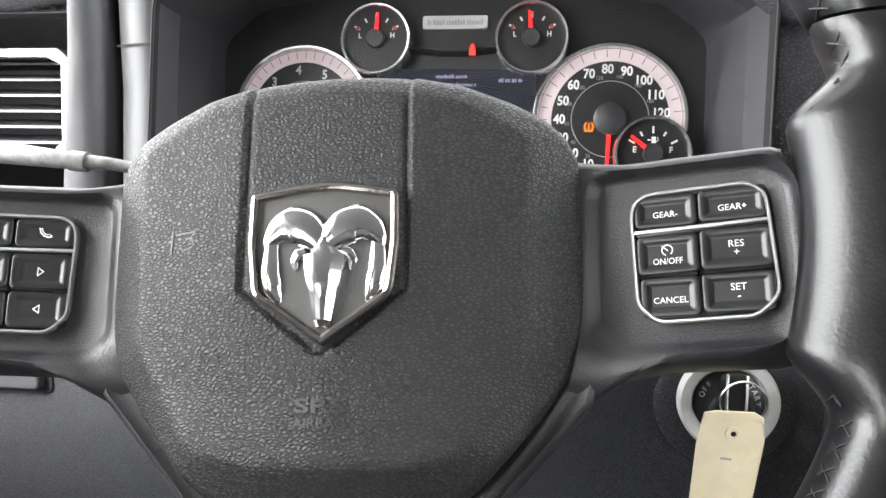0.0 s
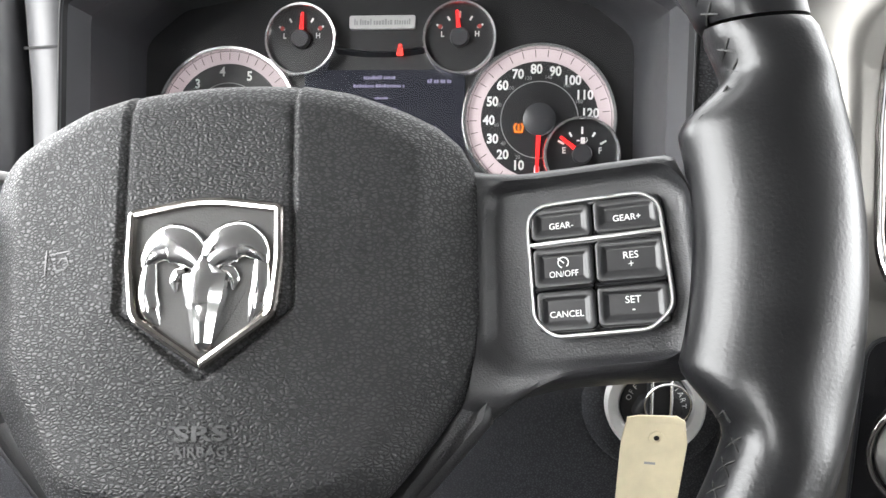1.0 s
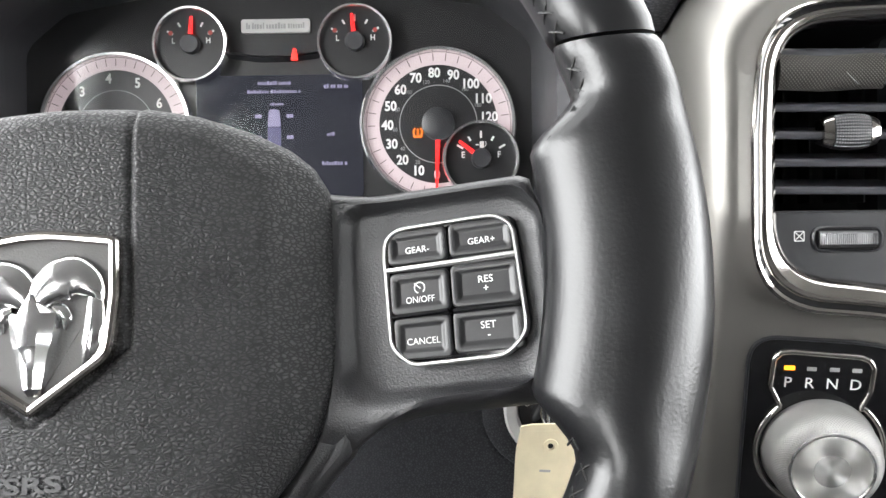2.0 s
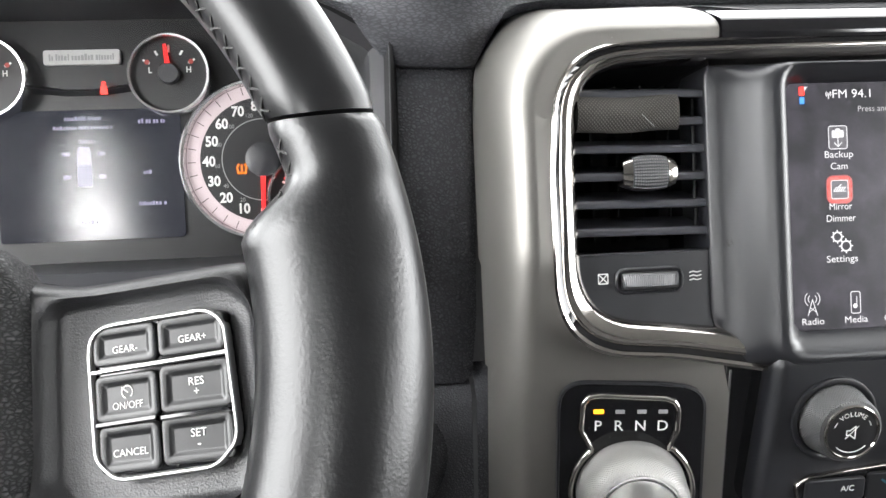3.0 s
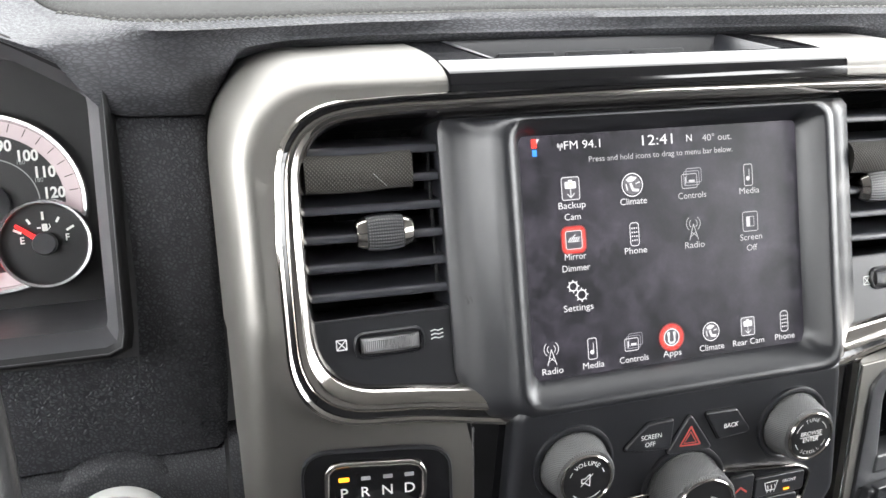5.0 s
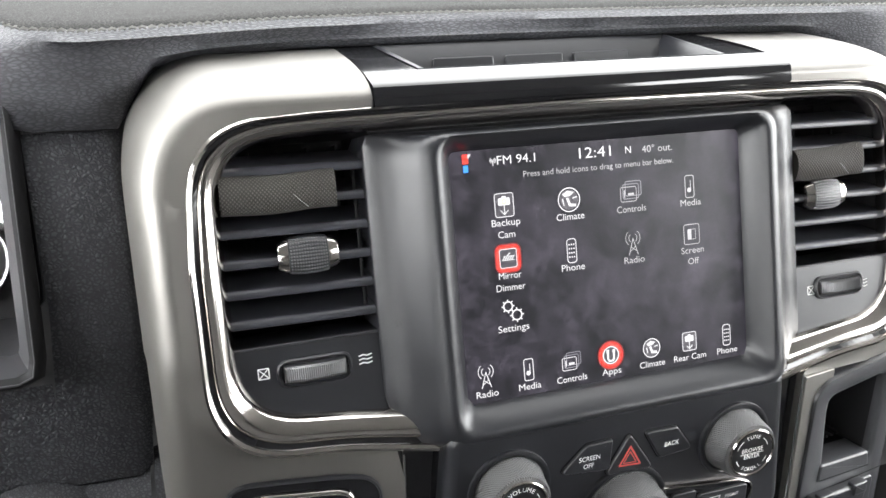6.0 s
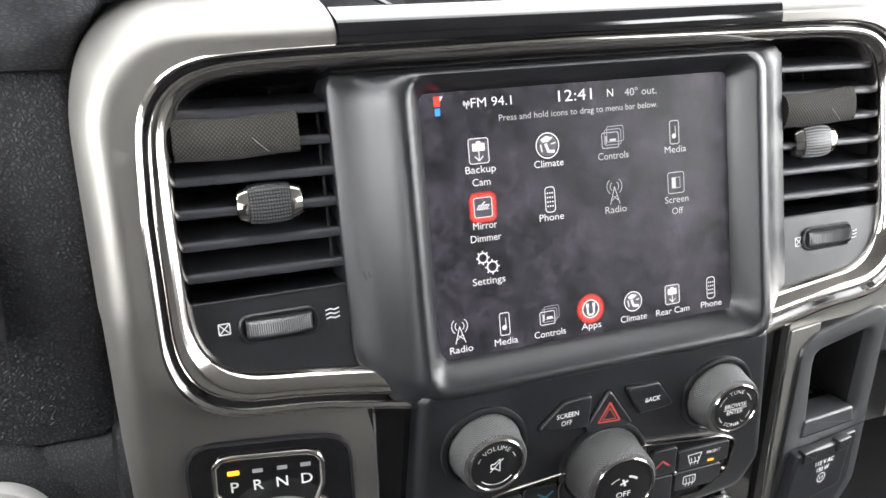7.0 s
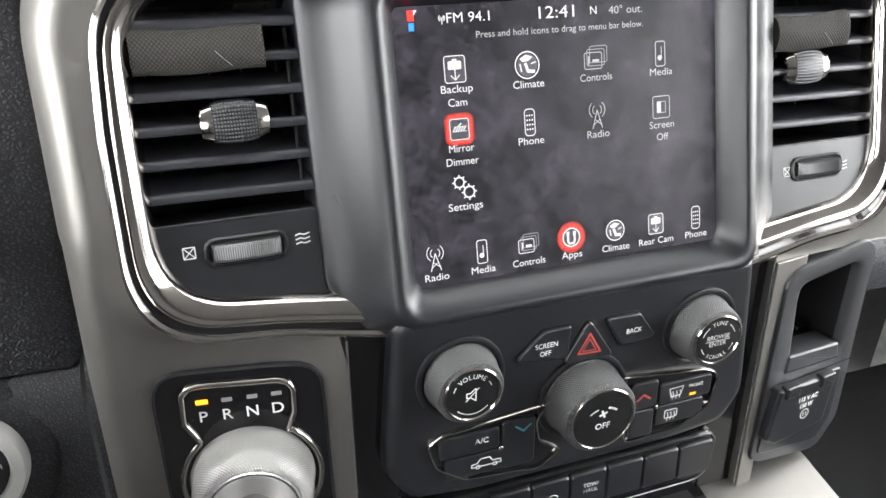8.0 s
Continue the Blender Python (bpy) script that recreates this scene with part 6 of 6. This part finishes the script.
def control_panel():
    c = thing("control_panel", LOWER, "satin black radio and climate control panel with knurled knobs", "control panel")
    face = resample(rpoly([(-101, -72, 4), (-102.5, -84, 20), (-109, -160, 16), (-97, -180, 16), (-60, -184, 30), (60, -184, 30), (97, -180, 16), (109, -160, 16), (102.5, -84, 20), (101, -72, 4)]), 120)
    part("face", plate(face, -20, 10, 6, 5), SATIN, c, "satin black face plate", smooth=50)
    round_knob(c, -69.5, -108.6, 18.8, "volume", 26.5)
    round_knob(c, 69.0, -108.2, 18.8, "tune", 26.5)
    round_knob(c, -0.4, -137.0, 22.4, "fan", 32.0)
    # three keys in the middle
    for name, pts in (("screen", [(-42, -106.5, 2.5), (-26, -91.5, 3), (-10.5, -91, 1.5), (-11.5, -109.5, 2)]), ("hazard", [(-0.2, -89.5, 2.5), (-14.5, -113, 2.5), (16, -114, 2.5)]), ("back", [(9, -91, 2), (29.5, -91.5, 3), (41, -107.5, 3), (19.3, -109, 2)])):
        pts = rpoly(pts)
        area = sum(a[0] * b[1] - b[0] * a[1] for a, b in zip(pts, pts[1:] + pts[:1]))
        pts = pts if area > 0 else pts[::-1]
        part("key_gap", plate(inset(pts, -0.8), 9, 10.25, 0.1, 1), DARK, c, smooth=0)
        b = part("push_button", plate(pts, 9, 12.2, 1.0), SATIN, c, "satin black push button")
        if name == "screen":
            bm = lettering("SCREEN", 2.9, -24.3, -99.4, 12.2, squeeze=0.9)
            lettering("OFF", 2.9, -24.8, -104.0, 12.2, bm, squeeze=0.9)
            part("legend", bm, WHITE_INK, b, smooth=0)
        elif name == "hazard":
            part("legend", ribbon([(0.2, -97.4), (-6.0, -108.4), (6.8, -109.2)], 1.0, 12.2, closed=True), RED_INK, b, smooth=0)
            part("legend", ribbon([(0.2, -100.5), (-3.6, -107.2), (4.2, -107.6)], 0.5, 12.2, closed=True), RED_INK, b, smooth=0)
        else:
            part("legend", lettering("BACK", 2.9, 26.2, -101, 12.2, squeeze=0.9), WHITE_INK, b, smooth=0)
    # climate keys left and right of the fan knob, in a chrome outline
    for sg, name in ((-1, "left"), (1, "right")):
        out = [(18, -129, 3), (76, -136, 8), (87, -141, 6), (83, -163, 9), (64, -173.5, 9), (24, -175.5, 6), (29, -158, 8), (27, -142, 8)]
        if sg < 0:
            out = [(-19, -134.5, 3), (-80, -140.0, 6), (-89, -145, 6), (-84, -161, 9), (-68, -172.5, 9), (-24, -177, 6), (-11, -167, 3), (-25, -158, 8), (-27, -144, 8)]
        o = rpoly(out)
        area = sum(a[0] * b[1] - b[0] * a[1] for a, b in zip(o, o[1:] + o[:1]))
        o = resample(o if area > 0 else o[::-1], 80)
        p = part("key_field", plate(o, 8, 10.6, 0.4), PIANO, c, "gloss black key field in a chrome outline")
        part("chrome_outline", loft([at(o, 9), at(o, 11.4), at(inset(o, 0.5), 12.2), at(inset(o, 1.4), 12.1), at(inset(o, 1.7), 9)]), CHROME, p)
        cells = [(29.5, 46.5, -154, -136.5), (47.5, 82, -154, -140.5), (30, 45.5, -173, -155), (46.5, 78, -168, -155)]
        if sg < 0:
            cells = [(-82, -48.5, -156, -143), (-79, -46, -170, -157), (-47.5, -28, -171, -141)]
        for q in cells:
            part("push_button", plate(rrect(*q, 2.2), 9, 12.0, 0.9), SATIN, c, "satin black push button")
        bm, w = bmesh.new(), 12.0
        if sg > 0:
            ribbon([(55.6, -150.0), (54, -144.6), (63, -144.2), (61.4, -149.8)], 0.55, w, closed=True, bm=bm)
            for k in (0, 2.4, 4.8):
                ribbon([(56.2 + k, -151.6), (56.8 + k, -148.6), (56.2 + k, -146.6)], 0.45, w, bm=bm)
            part("front_word", lettering("FRONT", 2.2, 71.2, -145.6, w, squeeze=0.95), WHITE_INK, c, smooth=0)
            rear = ribbon(rrect(52.6, 60.6, -164.0, -158.8, 0.8, 2), 0.55, w, closed=True)
            for k in (0, 2.2, 4.4):
                ribbon([(54.4 + k, -165.8), (55.0 + k, -162.9), (54.4 + k, -160.4)], 0.45, w, bm=rear)
            part("rear_mark", rear, WHITE_INK, c, smooth=0)
            part("legend", bm, WHITE_INK, c, smooth=0)
            part("warm_arrow", ribbon([(33.4, -147.6), (37.4, -144.2), (41.6, -147.6)], 1.2, w), RED_INK, c, smooth=0)
            part("lit_bar", flat([(67.8, -151.8), (71.8, -151.8), (71.8, -150.4), (67.8, -150.4)], w + 0.15), AMBER, c, "small lit amber bar", smooth=0)
            part("dot", turned([(1.3, 11.5), (1.3, 12.4), (0.8, 12.8)], 16, 46, -154.5), CHROME, c)
        else:
            part("ac_word", lettering("A/C", 3.4, -58.5, -149.0, w), WHITE_INK, c, smooth=0)
            ribbon([(-64, -165.1), (-64, -163.3), (-61, -162.8), (-59, -160.3), (-54, -160.3), (-52.5, -162.8), (-47.8, -163.1), (-47.5, -165.1)], 0.6, w, closed=True, bm=bm)
            ribbon(circle(-60.5, -165.3, 1.2, 10), 0.5, w, closed=True, bm=bm)
            ribbon(circle(-51, -165.3, 1.2, 10), 0.5, w, closed=True, bm=bm)
            part("legend", bm, WHITE_INK, c, smooth=0)
            part("cool_arrow", ribbon([(-39.4, -145.2), (-35, -148.6), (-30.8, -145.2)], 1.2, w), TEAL_INK, c, smooth=0)
            part("dot", turned([(1.3, 11.5), (1.3, 12.4), (0.8, 12.8)], 16, -47.8, -156.5), CHROME, c)


control_panel()


def switch_bank():
    s = thing("switch_bank", LOWER, "gloss black row of toggle switches below the climate controls", "switch bank")
    bar = resample(rpoly([(-101, -226, 14), (97, -226, 14), (101, -190, 8), (-101, -190, 8)]), 80)
    part("frame", plate(bar, -30, 3.5, 3), PIANO, s, "gloss black surround", smooth=50)
    part("chrome_line", loft([at(inset(bar, 0.4), 3.0), at(inset(bar, 1.0), 4.6), at(inset(bar, 1.8), 4.2)]), SATIN_CHROME, s)
    for k in range(6):
        u0 = -49.3 + k * 24.4
        b = part("switch", loft([at(rrect(u0, u0 + 23.6, -219, -195, 2), w0) for w0 in (0, 5)] + [[(p[0], p[1], 6.6 - abs(p[1] + 207) * 0.05) for p in rrect(u0 + 0.8, u0 + 22.8, -218, -196, 2)]], cap1=True), SATIN, s, "satin black rocker switch", smooth=30)
        if k == 2:
            bm = lettering("TOW/", 2.7, u0 + 13, -204, 6.3)
            lettering("HAUL", 2.7, u0 + 13, -208, 6.3, bm)
            part("legend", bm, WHITE_INK, b, smooth=0)
        if k == 1:
            bm = ribbon([(u0 + 10, -209), (u0 + 10, -206), (u0 + 12, -204.5), (u0 + 14, -204.5), (u0 + 16, -206), (u0 + 16, -209)], 0.6, 6.4, closed=True)
            part("legend", bm, WHITE_INK, b, smooth=0)
    b = thing("lower_console", LOWER, "satin silver lower console tray edge", "console")
    loops = []
    for u in np.linspace(100, 185, 12):
        loops.append([(u, -238, -30), (u, -241, -4), (u, -244, 6), (u, -258, 60), (u, -272, 95)])
    part("tray_edge", loft(loops, closed=False), SILVER, b, smooth=60)
    part("gloss_band", loft([[(u, -168, -6), (u, -242, -5)] for u in np.linspace(-99, 99, 8)], closed=False), PIANO, b, smooth=60)


switch_bank()


def gear_selector():
    g = thing("gear_selector", GEAR, "rotary gear selector knob in a gloss black plate, set to park", "gear selector")
    pl = resample(rpoly([(-211, -87, 14), (-211, -205, 14), (-134, -205, 14), (-135.5, -91, 14), (-160, -88.5, 30)]), 90)
    part("plate", plate(pl, -5, 1.6, 0.8), PIANO, g, "gloss black plate")
    part("plate_edge", loft([at(inset(pl, -1.0), 0.0), at(inset(pl, -0.6), 1.9), at(inset(pl, 0.4), 2.2), at(inset(pl, 0.8), 1.4)]), SATIN, g)
    # chrome outline: a window on top, running on round the knob
    cu, cv = -171.8, -150.0
    pts = [(-193.5, -125), (-199.3, -114), (-198.6, -99), (-195.4, -95.2), (-190, -94.4), (-156, -96.2), (-151.4, -98), (-149, -102), (-149.4, -115), (-153.5, -125.4)]
    arc = [(cu + 32.5 * math.cos(a), cv + 32.5 * math.sin(a)) for a in np.linspace(radians(52), radians(-228), 50)]
    line = resample(pts, 70, False) + arc
    part("chrome_outline", tube([(u, v, 2.2) for u, v in line], 1.5, 8, closed=True), CHROME, g, "polished chrome outline", smooth=60)
    for ch, u in (("P", -190.6), ("R", -179.8), ("N", -168.4), ("D", -156.9)):
        part("letter", lettering(ch, 6.0, u, -112, 1.6, bold=0.05), WHITE_INK, g, smooth=0)
    part("lit_lamp", plate(rrect(-193.0, -187.6, -104.8, -102.4, 0.4, 2), 1.4, 1.9, 0.1), AMBER, g, "lit amber park lamp", smooth=0)
    for u in (-179.2, -167.9, -156.9):
        part("dim_lamp", plate(rrect(u - 2.4, u + 2.4, -104.9, -102.7, 0.3, 2), 1.4, 1.8, 0.1), GREY_INK, g, smooth=0)
    part("knob", turned([(29.6, 1), (29.4, 3), (28.6, 4), (28.2, 14), (26.6, 19.5), (24.0, 23.0), (21.2, 24.4)], 88), KNOB_METAL, g, "knurled satin metal knob", smooth=50, m=Matrix.Translation((cu * 0.001, cv * 0.001, 0)))
    part("knob_rim", turned([(21.4, 24.0), (21.0, 25.2), (20.0, 25.4), (19.4, 24.6)], 64, cu, cv, cap1=False), SATIN_CHROME, g, "bright ring")
    m = Matrix.Translation((cu * 0.001, cv * 0.001, 0))
    part("knob_cap", turned([(19.6, 23.5), (19.4, 24.6), (18.0, 25.0), (9, 24.4), (2, 24.2)], 64), ALU, g, "turned aluminium cap", smooth=60, m=m)


gear_selector()


def right_panel():
    p = thing("storage_pocket", POCKET, "open rubber-lined pocket framed in black plastic", "storage pocket")
    o = resample(rpoly([(129, -221, 5), (137.5, -227, 4), (193, -236, 14), (207.5, -214, 10), (207, -90, 10), (197, -83.5, 6), (142, -90, 8), (133, -98, 8)]), 90)
    i = resample(rpoly([(149.5, -155, 3), (194.5, -157.5, 3), (197, -97, 6), (145, -102.5, 8)]), 90)
    k = min(range(90), key=lambda j: (i[j][0] - o[0][0]) ** 2 + (i[j][1] - o[0][1]) ** 2)
    i = i[k:] + i[:k]
    part("frame", loft([at(o, -80), at(o, 1.6), at(inset(o, 0.8), 2.8), at(inset(o, 2.0), 3.0), at(inset(i, -3.0), 2.4), at(inset(i, -0.8), 1.6), at(i, 0.4), at(i, -6)]), BEZEL_GREY, p, "satin grey-black frame", smooth=40)
    part("cavity", loft([at(i, -4), at(inset(i, 2), -60)], cap1=True), DARK, p, smooth=30)
    part("tray_lip", plate(rpoly([(145, -163, 2), (193.5, -165, 2), (191, -152.5, 2), (146, -150, 2)]), -14, 3.6, 1.6), BEZEL_GREY, p)
    part("lip_groove", ribbon([(146, -161.2), (192.6, -163.2)], 0.9, 3.6), DARK, p, smooth=0)
    for k in range(8):
        part("tray_rib", plate(rrect(151 + k * 5.2, 153.4 + k * 5.2, -151.4, -149.4, 0.4, 2), -50, -18, 0.3, 1), DARK, p, smooth=0)
    part("edge_line", loft([at(inset(o, -0.6), 1.0), at(inset(o, 0.2), 2.8), at(inset(o, 0.8), 2.9)]), SATIN, p)
    part("split_line", ribbon([(134, -170.2), (207, -168.8)], 1.0, 3.0, thick=0.2), DARK, p, smooth=0)
    q = thing("power_outlet", POCKET, "black hinged power outlet cover with white markings", "power outlet")
    part("base", plate(rpoly([(133, -219, 5), (190, -227, 8), (200, -210, 6), (200, -173, 4), (137, -174, 4)]), -2, 3.9, 1.0), SATIN, q)
    part("cover", plate(rpoly([(131.5, -204, 3), (140, -210, 3), (184, -206.5, 5), (187.5, -170.5, 2), (137, -169, 2)]), 3, 9.5, 2.2, 4), SATIN, q, "black cover")
    for u0, u1, v0 in ((141, 153, -170.8), (172, 184, -171.6)):
        part("hinge", plate(rpoly([(u0, v0 - 5, 1), (u1, v0 - 5, 1), (u1, v0 + 3.4, 1), (u0, v0 + 3.4, 1)]), 6, 11.2, 1), SATIN, q)
    bm = lettering("115 V AC", 3.4, 163.4, -181.6, 9.5, span=16.6, bold=0.1)
    lettering("150 W", 3.4, 162.8, -186.8, 9.5, bm, span=11, bold=0.1)
    ribbon(circle(163, -193.4, 3.4, 20), 0.6, 9.5, closed=True, bm=bm)
    ribbon([(161.8, -194.6), (161.8, -192.4)], 0.7, 9.5, bm=bm)
    ribbon([(164.2, -194.6), (164.2, -192.4)], 0.7, 9.5, bm=bm)
    part("legend", bm, WHITE_INK, q, smooth=0)


right_panel()
